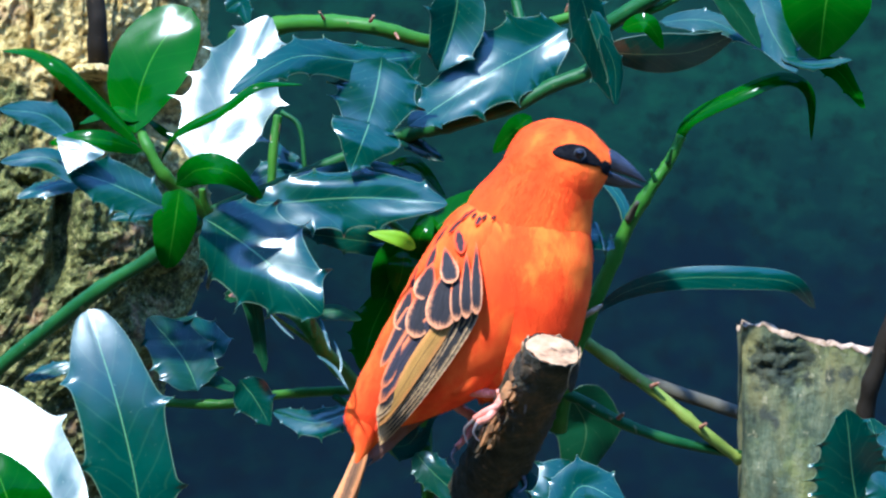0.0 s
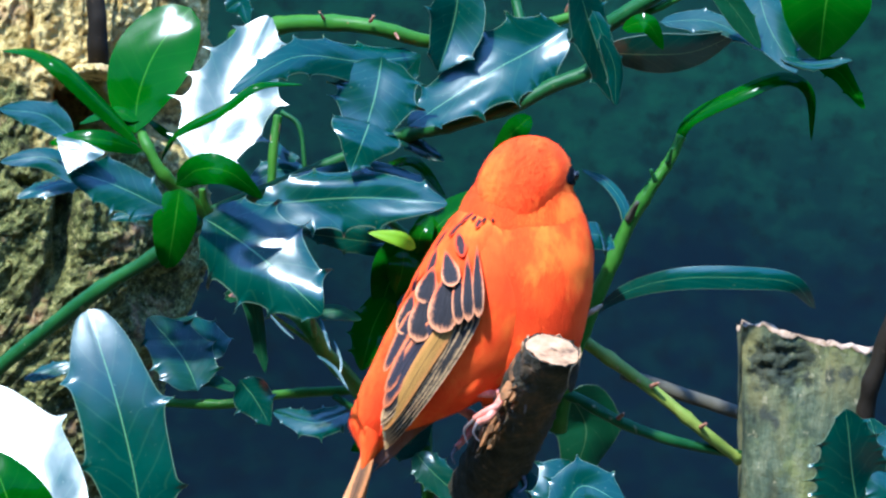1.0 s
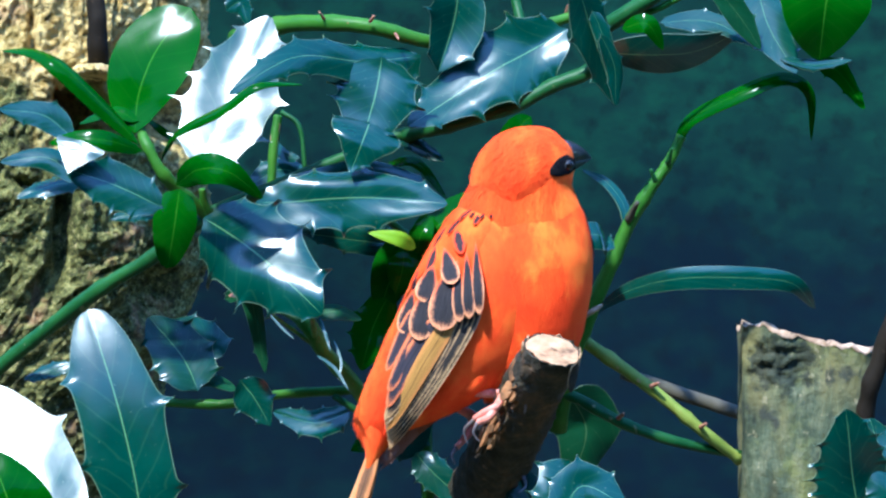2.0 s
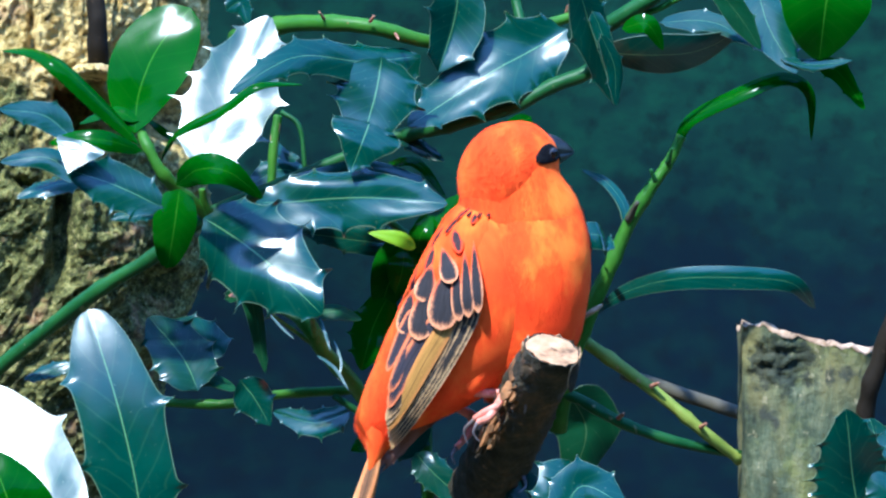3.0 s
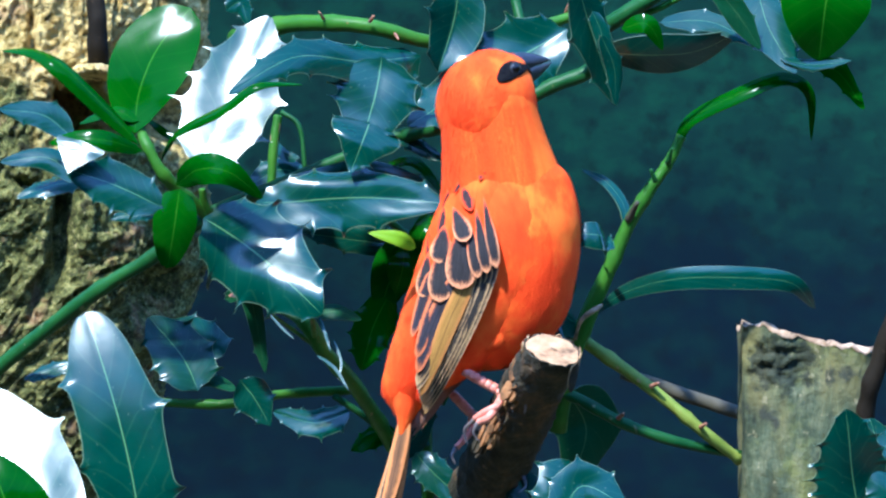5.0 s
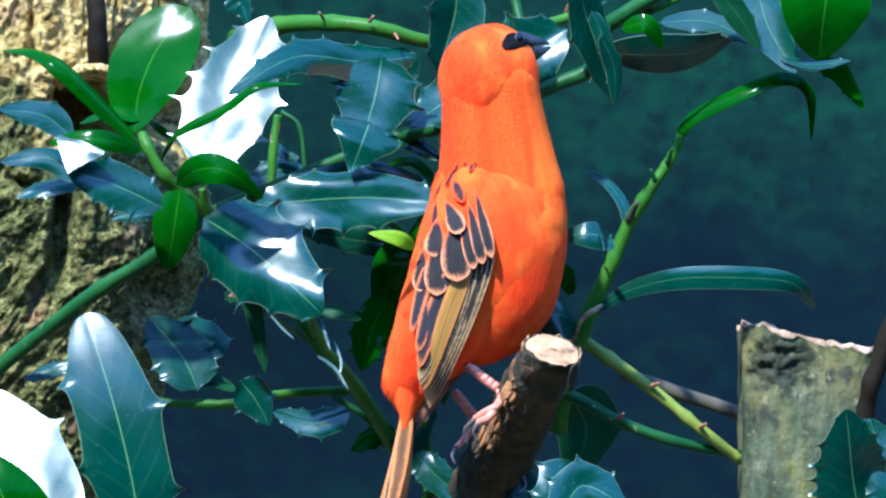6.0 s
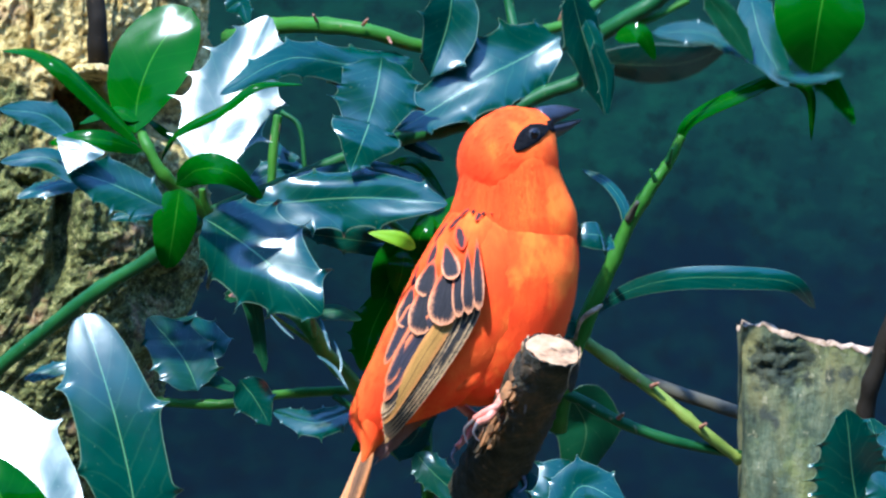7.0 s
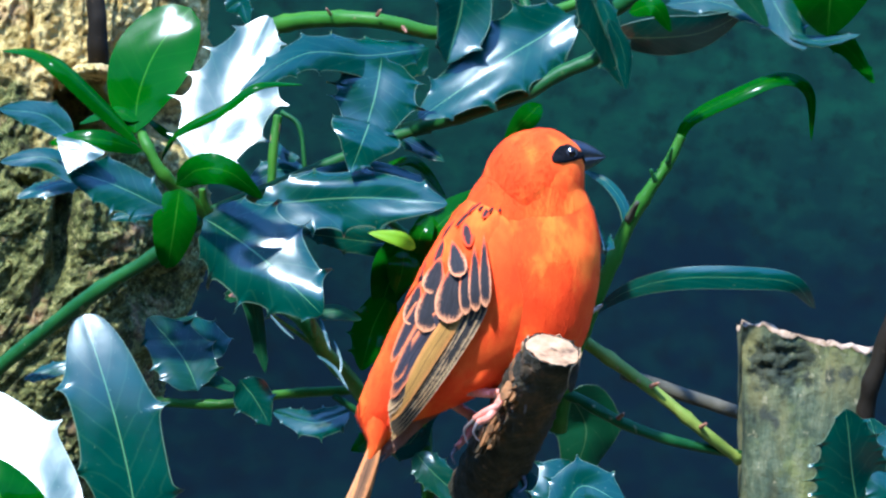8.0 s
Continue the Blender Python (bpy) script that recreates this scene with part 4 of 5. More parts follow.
def build_low_holly():
    b = branch(Vector((-0.02586, 0.06, 1.45349)), "low holly twigs with dull bluish leaves in shade")
    stem(b, [(-0.06313, 0.05, 1.48948), (-0.04424, 0.016, 1.47927), (-0.03548, 0.014, 1.46713), (-0.02533, 0.03, 1.45445), (-0.01504, 0.056, 1.43571), (-0.00431, 0.06, 1.41398), (0.0, 0.16, 1.0), (0.02, 0.2, 0)], 0.00275, 0.00189, STEM_LIGHT, n=50, knots=6)
    stem(b, [(-0.02582, 0.058, 1.45535), (-0.05079, 0.054, 1.45404), (-0.06848, 0.05, 1.45096), (-0.09013, 0.054, 1.45154)], 0.00155, 0.00138, STEM_LIGHT, knots=4)
    stem(b, [(-0.01686, 0.058, 1.441), (-0.024, 0.056, 1.44645), (-0.03474, 0.056, 1.45362)], 0.00138, 0.00103)
    leaf(b, [(-0.07705, 0.05, 1.45559), (-0.0824, 0.05, 1.46629), (-0.09323, 0.052, 1.47875)], 0.02229, (0.10, -0.91, 0.34), 3, ripple=0.03, cup=0.05)
    leaf(b, [(-0.07314, 0.072, 1.46397), (-0.07666, 0.07, 1.47125), (-0.08775, 0.074, 1.47661)], 0.0155, (0.05, -0.93, 0.30), 4)
    leaf(b, [(-0.0627, 0.02, 1.45965), (-0.05825, 0.018, 1.45395), (-0.05327, 0.02, 1.44533)], 0.01397, (0.12, -0.95, 0.05), 1, shape=(0.8, 0.9))
    leaf(b, [(-0.02848, 0.012, 1.45016), (-0.03885, 0.01, 1.44676), (-0.0521, 0.012, 1.44981)], 0.01068, (0.0, -0.9, 0.38), 4)
    leaf(b, [(-0.06867, 0.054, 1.48408), (-0.06135, 0.05, 1.48591), (-0.05615, 0.054, 1.46083)], 0.00758, (0.25, -0.95, -0.05), 3, LEAF_BACK)
    leaf(b, [(-0.03898, -0.01, 1.48222), (-0.03614, -0.014, 1.4763), (-0.03385, -0.01, 1.46906)], 0.00113, (-0.05, -0.90, 0.40), 4)
    leaf(b, [(-0.053, -0.01, 1.48102), (-0.04841, -0.014, 1.47596), (-0.04479, -0.01, 1.47282)], 0.00083, (-0.05, -0.90, 0.40), 4)
    leaf(b, [(-0.0383, -0.01, 1.46803), (-0.03273, -0.014, 1.46403), (-0.02838, -0.01, 1.45743)], 0.00124, (-0.05, -0.90, 0.40), 4)
    stem(b, [(-0.03617, 0.056, 1.46436), (-0.03912, 0.02, 1.47048), (-0.03972, -0.008, 1.47963), (-0.04035, -0.01, 1.48393)], 0.00103, 0.00069, STEM_LIGHT)
    stem(b, [(-0.03653, 0.056, 1.46615), (-0.04262, 0.02, 1.47223), (-0.05308, -0.008, 1.481)], 0.00086, 0.00052, STEM_LIGHT)
    leaf(b, [(-0.03317, -0.01, 1.47282), (-0.03073, -0.012, 1.46603), (-0.03146, -0.01, 1.46119)], 0.00093, (-0.05, -0.90, 0.40), 3)
    leaf(b, [(-0.01504, 0.056, 1.44287), (-0.02218, 0.054, 1.44027), (-0.02901, 0.056, 1.43607)], 0.00792, (0.0, -0.92, 0.3), 3, FRESH)
    leaf(b, [(-0.00874, 0.05, 1.43597), (-0.00249, 0.046, 1.42904), (0.00999, 0.05, 1.41814)], 0.01205, (0.0, -0.92, 0.25), 4)
    leaf(b, [(-0.01679, 0.052, 1.43767), (-0.00963, 0.05, 1.43954), (-0.0025, 0.052, 1.45375)], 0.01033, (0.2, -0.95, 0.1), 3)
    leaf(b, [(-0.11776, 0.064, 1.46327), (-0.12479, 0.062, 1.46152), (-0.13325, 0.066, 1.45835)], 0.0062, (0, -0.8, 0.5), 3)
    oval(b, [(-0.0651, 0.054, 1.45547), (-0.07394, 0.052, 1.45875), (-0.08119, 0.054, 1.45547)], 0.00517, (0, -0.7, 0.6), LEAF_BACK)
    oval(b, [(-0.04052, 0.02, 1.47991), (-0.03296, 0.018, 1.48064), (-0.02515, 0.02, 1.47817)], 0.00585, (-0.05, -0.80, 0.55), LEAF_BACK, label="dull leaf in half shade")
    # strip added for the pale brown curled edge of a leaf underside
    oval(b, [(-0.066, 0.012, 1.48558), (-0.05776, 0.006, 1.48755), (-0.05037, 0.012, 1.48281)], 0.0031, (0.0, -0.9, 0.3), BUD, label="pale brown curled edge of a leaf underside")


build_left_holly()
build_middle_holly()
UPPER = build_upper_holly()
build_side_twig()
build_crossing_twigs()
build_post_leaf()
LOWER = build_lower_leaf()
build_low_holly()

# ---- bird ----
FOOT = Vector((0.01877, 0, 1.45609))
PIVOT = Vector((0.00482, 0, 1.50224))
CHEST = Vector((0.02514, 0, 1.48984))


def bird_pose(x, y, z, rx, ry, rz):
    return pose(x - FOOT.x, y - FOOT.y, z - FOOT.z, rx, ry, rz)


def head_pose(x, z, pitch, turn, roll):
    return bird_pose(x, 0, z, roll, -pitch, turn)


def loft(sections, depth, n=40, sides=40, fluff=0.0):
    """Rings between back points and front points, as deep as depth times their half width."""
    backs = glide([s[0] for s in sections], n)
    fronts = glide([s[1] for s in sections], n)
    rings = []
    deep = glide([Vector((d, 0, 0)) for d in depth], n) if isinstance(depth, tuple) else [Vector((depth, 0, 0))] * (n + 1)
    for l, r, dp in zip(backs, fronts, deep):
        c, a = (l + r) / 2, (r - l) / 2
        ring = []
        for j in range(sides):
            w = 2 * math.pi * j / sides
            p = c + a * math.cos(w) + Vector((0, -dp.x * a.length * math.sin(w), 0))
            out = (p - c)
            p = c + out * (1 + fluff * noise.noise(p * 130) + fluff * 0.5 * noise.noise(p * 420))
            ring.append(p)
        rings.append(ring)
    return rings


def plumage(name, rings, count, size, material, parent, seed, lift=0.012, keep=None):
    """Small overlapping contour feathers over a skin of rings, pointing along them."""
    rnd = random.Random(seed)
    bm = bmesh.new()
    k, n = len(rings[0]), len(rings)
    mids = [sum(r, Vector()) / k for r in rings]
    areas = [max((rings[i][0] - rings[i][k // 2]).length, 1e-4) for i in range(n)]
    for _ in range(count):
        i = rnd.choices(range(1, n - 1), areas[1:-1])[0]
        j = rnd.randrange(k)
        p = rings[i][j].lerp(rings[i][(j + 1) % k], rnd.random())
        t = (rings[i + 1][j] - rings[i - 1][j])
        if t.length < 1e-7:
            continue
        t.normalize()
        s = (rings[i][(j + 1) % k] - rings[i][j - 1]).normalized()
        o = t.cross(s)
        if o.dot(p - mids[i]) < 0:
            o = -o
        if keep and not keep(p):
            continue
        ln = size * rnd.uniform(0.7, 1.3)
        wd = ln * rnd.uniform(0.03, 0.06)
        t = (t + s * rnd.uniform(-0.25, 0.25)).normalized()
        a = p - o * 0.0002
        vs = [bm.verts.new(q) for q in (a, p + t * ln * 0.45 + s * wd + o * ln * lift * 0.55, p + t * ln + o * ln * lift * rnd.uniform(0.5, 1.2), p + t * ln * 0.45 - s * wd + o * ln * lift * 0.55, p + t * ln * 0.5 + o * ln * lift * 0.7)]
        bm.faces.new((vs[0], vs[1], vs[4]))
        bm.faces.new((vs[1], vs[2], vs[4]))
        bm.faces.new((vs[2], vs[3], vs[4]))
        bm.faces.new((vs[3], vs[0], vs[4]))
    return tagged(part(name, bm, material, parent), kind="stuff")


def skin(rings):
    bm = bmesh.new()
    skin_rings(bm, rings)
    return bm


BIRD = thing("bird", FOOT, "small scarlet-orange songbird with black eye mask perched upright", "bird")

# torso from the nape down to the tail's root
TORSO = loft([((0.01050, 0, 1.51600), (0.01900, 0, 1.51560)), ((0.00560, 0, 1.51420), (0.02350, 0, 1.51280)), ((0.00215, 0, 1.51130), (0.02700, 0, 1.50960)), ((-0.00069, 0, 1.5074), (0.03050, 0, 1.5062)), ((-0.00568, 0, 1.49879), (0.03480, 0, 1.49363)), ((-0.01033, 0, 1.4895), (0.03461, 0, 1.47951)),
              ((-0.01446, 0, 1.47951), (0.02686, 0, 1.46573)), ((-0.01929, 0, 1.46832), (0.01309, 0, 1.4554)), ((-0.02393, 0, 1.45712), (-0.00207, 0, 1.44765)), ((-0.02652, 0, 1.44817), (-0.01171, 0, 1.44369)), ((-0.0248, 0, 1.44197), (-0.0155, 0, 1.4399)), ((-0.02221, 0, 1.43818), (-0.01756, 0, 1.43749))], (0.8, 0.86, 0.92, 0.92, 0.88, 0.84, 0.80, 0.78, 0.78, 0.78, 0.78, 0.78), 60, 48, 0.02)
BREAST_RINGS = loft([((0.01600, 0, 1.51850), (0.03000, 0, 1.51950)), ((0.00950, 0, 1.51600), (0.03720, 0, 1.51750)), ((0.00551, 0, 1.51188), (0.04167, 0, 1.5136)), ((0.0031, 0, 1.50362), (0.04477, 0, 1.50448)), ((0.00276, 0, 1.49501), (0.04546, 0, 1.49415)), ((0.00379, 0, 1.48467), (0.04408, 0, 1.48209)), ((0.0062, 0, 1.47434), (0.04064, 0, 1.47004)), ((0.00878, 0, 1.46573), (0.03375, 0, 1.46091)), ((0.0105, 0, 1.45885), (0.02428, 0, 1.4554)), ((0.01223, 0, 1.4554), (0.01825, 0, 1.45402))], (0.66, 0.68, 0.70, 0.77, 0.85, 0.87, 0.87, 0.87, 0.87, 0.87), 44, 44, 0.015)
body = part("body", skin(TORSO), RED, BIRD, pivot=PIVOT)
breast = part("breast", skin(BREAST_RINGS), GOLD, BIRD, "orange breast flecked with gold", pivot=CHEST)
plumage("plumage", TORSO, 8000, 0.0034, RED, body, 1, 0.006, keep=lambda p: p.x < 0.0045 or p.z < 1.456)
plumage("plumage", BREAST_RINGS, 6000, 0.0034, GOLD, breast, 2, 0.001, keep=lambda p: p.z < 1.515)

# the neck: overlapping rings of feathers strung between shoulders and head
def ball(centre, r, deep, fluff=0.012):
    rings = []
    for i in range(25):
        a = math.pi * (0.02 + 0.96 * i / 24)
        ring = []
        for j in range(36):
            w = 2 * math.pi * j / 36
            d = Vector((math.sin(a) * math.cos(w), -deep * math.sin(a) * math.sin(w), math.cos(a)))
            ring.append(centre + d * r * (1 + fluff * noise.noise(d * r * 130)))
        rings.append(ring)
    return rings


NECK_COUNT = 24
NECK = []
for k in range(NECK_COUNT):
    f = k / (NECK_COUNT - 1)
    girth = 0.0149 + 0.0048 * (1 - f) ** 1.5
    rings = ball(FOOT, girth, (0.0140 + 0.0006 * (1 - f) ** 1.2) / girth)
    NECK.append(part("neck", skin(rings), NAPE[k // 6], BIRD))
    plumage("plumage", rings, 520, 0.0032, NAPE[k // 6], NECK[-1], 30 + k, 0.014)

# thighs, vent
THIGH = loft([((0.0093, 0, 1.47262), (0.01825, 0, 1.46642)), ((0.00792, 0, 1.46711), (0.01481, 0, 1.4616)), ((0.00585, 0, 1.46091), (0.01102, 0, 1.45712)), ((0.00379, 0, 1.45712), (0.00585, 0, 1.45575))], 0.9, 16, 20, 0.03)
for shift in (-0.009, 0.009):
    rings = [[v + Vector((0, shift, 0)) for v in r] for r in THIGH]
    th = part("thigh", skin(rings), RED, BIRD, pivot=PIVOT)
    plumage("plumage", rings, 200, 0.003, RED, th, 5)
VENT = loft([((-0.00413, 0, 1.45885), (0.01481, 0, 1.45885)), ((-0.01016, 0, 1.45282), (0.00534, 0, 1.4523)), ((-0.01446, 0, 1.44765), (-0.00448, 0, 1.44541)), ((-0.01756, 0, 1.44077), (-0.01188, 0, 1.43818)), ((-0.01929, 0, 1.4356), (-0.01619, 0, 1.43439))], 0.45, 24, 24, 0.03)
vent = part("undertail", skin(VENT), VENT_SHADE, BIRD, "grey-brown undertail feathers with the belly's shade in their colour", pivot=PIVOT)
plumage("plumage", VENT, 400, 0.0045, VENT_SHADE, vent, 6)

# head, in its own space: beak along x
U = 0.00017
HEAD_C = Vector((0.0229, 0, 1.5186))
HEAD = [(-88, -4, 14, 14), (-83, -4, 42, 38), (-68, -4, 70, 62), (-35, 4, 86, 77), (5, 6, 92, 81), (40, 4, 92, 76), (66, 6, 77, 60), (83, 20, 54, 42), (94, 34, 31, 27), (99, 38, 15, 14)]


def head_at(x):
    for a, b in zip(HEAD, HEAD[1:]):
        if a[0] <= x <= b[0]:
            f = (x - a[0]) / (b[0] - a[0])
            return [p + (q - p) * f for p, q in zip(a, b)]
    return HEAD[-1]


def head_side(x, z):
    _, zc, hz, hy = head_at(x)
    return hy * math.sqrt(max(0.02, 1 - ((z - zc) / hz) ** 2))


def hp(x, y, z):
    return HEAD_C + Vector((x * U, y * U, z * U))


curve = glide([Vector(h[:3]) for h in HEAD], 40)
curve_y = glide([Vector((h[0], h[3], 0)) for h in HEAD], 40)
HEAD_RINGS = []
for q, w in zip(curve[::-1], curve_y[::-1]):
    ring = []
    for j in range(40):
        a = 2 * math.pi * j / 40
        ring.append(hp(q.x, w.y * math.sin(a), q.y + q.z * math.cos(a)))
    HEAD_RINGS.append(ring)
head = part("head", skin(HEAD_RINGS), RED, BIRD, pivot=HEAD_C)


def off_face(p):
    q = (p - HEAD_C) / U
    return not (q.x > -10 and abs(q.z - 50) < 24 and abs(q.y) > 12) and q.x < 86 and q.z > -75 and not (q.z < -15 and q.x > 15)


plumage("plumage", HEAD_RINGS, 3200, 0.0026, RED, head, 7, 0.006, off_face)

for sgn in (-1, 1):
    # black mask from behind the eye to the beak
    bm = bmesh.new()
    rows = []
    for i in range(25):
        x = -16 + 112 * i / 24
        f = i / 24
        half = 2 + 16 * math.sin(math.pi * min(1, f * 1.15) ** 0.85) ** 0.9 if f < 0.86 else 12
        zc = 42 + 12 * math.sin(math.pi * f) - 3 * f
        row = []
        for j in range(9):
            z = zc + half * (j / 4 - 1) * (1 + 0.10 * noise.noise((x * 0.2, j, sgn)))
            row.append(bm.verts.new(hp(x, sgn * (head_side(x, z) + (4.2 if 0 < j < 8 and 0 < i else -2)), z)))
        rows.append(row)
    for a, b in zip(rows, rows[1:]):
        for j in range(8):
            bm.faces.new((a[j], a[j + 1], b[j + 1], b[j]))
    bmesh.ops.recalc_face_normals(bm, faces=bm.faces)
    part("eye_mask", bm, MASK, head, "black feather mask round the eye")
    ex, ez = 34, 53
    ey = sgn * (head_side(ex, ez) + 2.0)
    bm = bmesh.new()
    bmesh.ops.create_uvsphere(bm, u_segments=24, v_segments=16, radius=10 * U)
    bmesh.ops.translate(bm, verts=bm.verts, vec=hp(ex, ey, ez))
    part("eye", bm, IRIS, head, "glossy black eye")
    bm = bmesh.new()
    rings = []
    for i in range(29):
        a = 2 * math.pi * i / 28
        c = Vector((math.cos(a) * 10.0, sgn * 4.5, math.sin(a) * 9.0))
        o = Vector((math.cos(a), 0, math.sin(a)))
        rings.append([hp(ex, ey, ez) + (c + o * 1.3 * math.cos(w) + Vector((0, 1.3 * math.sin(w), 0))) * U for w in [k * math.pi / 4 for k in range(8)]])
    skin_rings(bm, rings, cap=False)
    part("eye_ring", bm, LID, head, "grey eyelid rim")


def beak_half(top):
    """Cone-shaped half of the beak, flat where the halves meet."""
    rings = []
    for i in range(15):
        f = i / 14
        x = 84 + 82 * f
        mid = 41 - 2 * f
        hy = 24 * (1 - f) ** 0.75 + 0.8
        tall = (33 if top else -29) * ((1 - f ** 1.7) ** (0.95 if top else 1.0)) + (1.2 if top else -1.2)
        ring = []
        for j in range(13):
            a = math.pi * j / 12
            ring.append(hp(x, hy * math.cos(a), mid + tall * math.sin(a) ** 0.85))
        for j in range(1, 6):
            ring.append(hp(x, -hy + 2 * hy * j / 6, mid + (0.6 if top else -0.6)))
        rings.append(ring)
    return skin(rings)


part("upper_beak", beak_half(True), BEAK, head, "stout black upper beak")
lower_beak = part("lower_beak", beak_half(False), BEAK, head, "black lower beak", pivot=hp(82, 0, 40))

# wings
NEAR = [[v for r in rings for v in r if v.y < 0.001] for rings in (TORSO, BREAST_RINGS)]


def on_flank(p, lift):
    """The place over the flank at p, lifted off the outermost skin there."""
    depths = []
    for skin_points in NEAR:
        best = sorted(skin_points, key=lambda v: (v.x - p[0]) ** 2 + (v.z - p[2]) ** 2)[:6]
        wts = [1 / ((v.x - p[0]) ** 2 + (v.z - p[2]) ** 2 + 2e-7) for v in best]
        depths.append(sum(v.y * w for v, w in zip(best, wts)) / sum(wts))
    return Vector((p[0], min(depths) - lift, p[2]))


def wing_rings(side):
    """The folded wing's fleshy body over the flank."""
    backs = [(0.00276, 0, 1.51188), (-0.00207, 0, 1.50534), (-0.0062, 0, 1.49759), (-0.01068, 0, 1.4864), (-0.01446, 0, 1.47434), (-0.01619, 0, 1.46401), (-0.01722, 0, 1.45196), (-0.01791, 0, 1.44421)]
    fronts = [(0.0186, 0, 1.51188), (0.01653, 0, 1.50534), (0.01274, 0, 1.49759), (0.01136, 0, 1.4864), (0.00878, 0, 1.47865), (0.00103, 0, 1.46746), (-0.00844, 0, 1.45282), (-0.01619, 0, 1.44163)]
    rings = []
    for l, r in zip(glide(backs, 24), glide(fronts, 24)):
        ring = []
        for j in range(9):
            q = on_flank(l.lerp(r, j / 8), 0.0014 * math.sin(math.pi * j / 8) - 0.0006)
            ring.append(q)
        for j in range(8, -1, -1):
            q = on_flank(l.lerp(r, j / 8), -0.003)
            ring.append(q)
        rings.append([Vector((q.x, q.y * side, q.z)) for q in ring])
    return rings


def build_wing(side):
    rings = wing_rings(side)
    wing = part("wing", skin(rings), RED, BIRD, "folded dark wing with buff-edged feathers", pivot=PIVOT)
    rnd = random.Random(11)

    def feather(name, a, b, width, mat, lift, lab="", shape=(0.7, 0.45), mid=None, cup=0.07):
        pts = [a, mid, b] if mid else [a, b]
        if side < 0 and name != "primary":
            return
        pts = [on_flank(p, lift + 0.0004 * i) for i, p in enumerate(glide(pts, 4))]
        pts = [Vector((p.x, p.y * side, p.z)) for p in pts]
        part(name, blade(pts, width, (-0.15, -1 * side, 0.05), 0, cup, thick=0.0002, shape=shape, n=20, m=10, stalk=0.3), mat, wing, lab, back=mat)

    # primaries: a narrow stack along the lower edge
    for i in range(8):
        f = i / 7
        a = Vector((0.01136, 0, 1.4833)).lerp(Vector((-0.00155, 0, 1.47779)), f)
        b = Vector((-0.01584, 0, 1.43904)).lerp(Vector((-0.01722, 0, 1.44817)), f)
        feather("primary", a, b, 0.00585, PRIMARY, 0.0010 + 0.00013 * i, shape=(0.75, 0.5))
    feather("tertial", (0.00276, 0, 1.47951), (-0.01619, 0, 1.44507), 0.00585, TERTIAL, 0.0021, "ochre-brown tertial", mid=(-0.00551, 0, 1.46573))
    feather("tertial", (-0.00155, 0, 1.47951), (-0.01653, 0, 1.45196), 0.00585, EDGED, 0.0023, mid=(-0.01016, 0, 1.46573))
    feather("tertial", (-0.0062, 0, 1.47693), (-0.01619, 0, 1.45678), 0.00517, EDGED, 0.0025)
    feather("tertial", (-0.00844, 0, 1.48209), (-0.01688, 0, 1.46315), 0.00413, EDGED, 0.0027)
    # greater coverts
    for a, b, w in (((0.00964, 0, 1.50017), (0.01085, 0, 1.48089), 20), ((0.00689, 0, 1.49742), (0.00792, 0, 1.47951), 22), ((0.00413, 0, 1.49501), (0.00499, 0, 1.47848), 22), ((0.00172, 0, 1.49363), (-0.00052, 0, 1.47572), 52), ((-0.00448, 0, 1.48898), (-0.0074, 0, 1.47262), 42), ((-0.00344, 0, 1.49432), (-0.0062, 0, 1.48433), 36), ((-0.0093, 0, 1.4864), (-0.01223, 0, 1.47469), 28)):
        a = tuple(p + (p - q) * 0.14 for p, q in zip(a, b))
        feather("covert", a, b, w * U * 1.1, COVERT, 0.0019 + 0.00001 * w + rnd.uniform(0, 0.0002), "black covert with pale buff fringe", shape=(1.8, 0.48))
    # median coverts and spotted scapulars
    for a, b, w, m in (((0, 0, 1.50086), (0.00293, 0, 1.48984), 34, COVERT), ((0.00379, 0, 1.50637), (0.00534, 0, 1.49879), 26, SCAPULAR), ((-0.00207, 0, 1.50155), (-0.00551, 0, 1.49053), 18, SCAPULAR), ((0.00103, 0, 1.5074), (-0.00344, 0, 1.50017), 12, SCAPULAR),
                       ((0.00551, 0, 1.51016), (0.00069, 0, 1.50465), 10, SCAPULAR), ((0.01068, 0, 1.51085), (0.00895, 0, 1.50775), 13, SCAPULAR), ((0.00895, 0, 1.51291), (0.00413, 0, 1.50913), 8, SCAPULAR), ((-0.00672, 0, 1.49501), (-0.00964, 0, 1.4864), 14, SCAPULAR)):
        feather("scapular", a, b, w * U, m, (0.0028 if m is COVERT else 0.0003) + rnd.uniform(0, 0.0003), shape=(1.8, 0.50) if m is COVERT else (0.9, 0.6), cup=0.03)
    # dark flecks over the shoulder
    for a, b in (((0.00650, 0, 1.51180), (0.00477, 0, 1.50938)), ((0.00921, 0, 1.51150), (0.00750, 0, 1.51000)), ((0.01230, 0, 1.51130), (0.01060, 0, 1.50960)), ((0.01500, 0, 1.51100), (0.01350, 0, 1.51000))):
        feather("scapular", a, b, 0.0011, FLECK, 0.0006, shape=(0.9, 0.6), cup=0.03)
    return wing


wing = build_wing(1)
build_wing(-1)

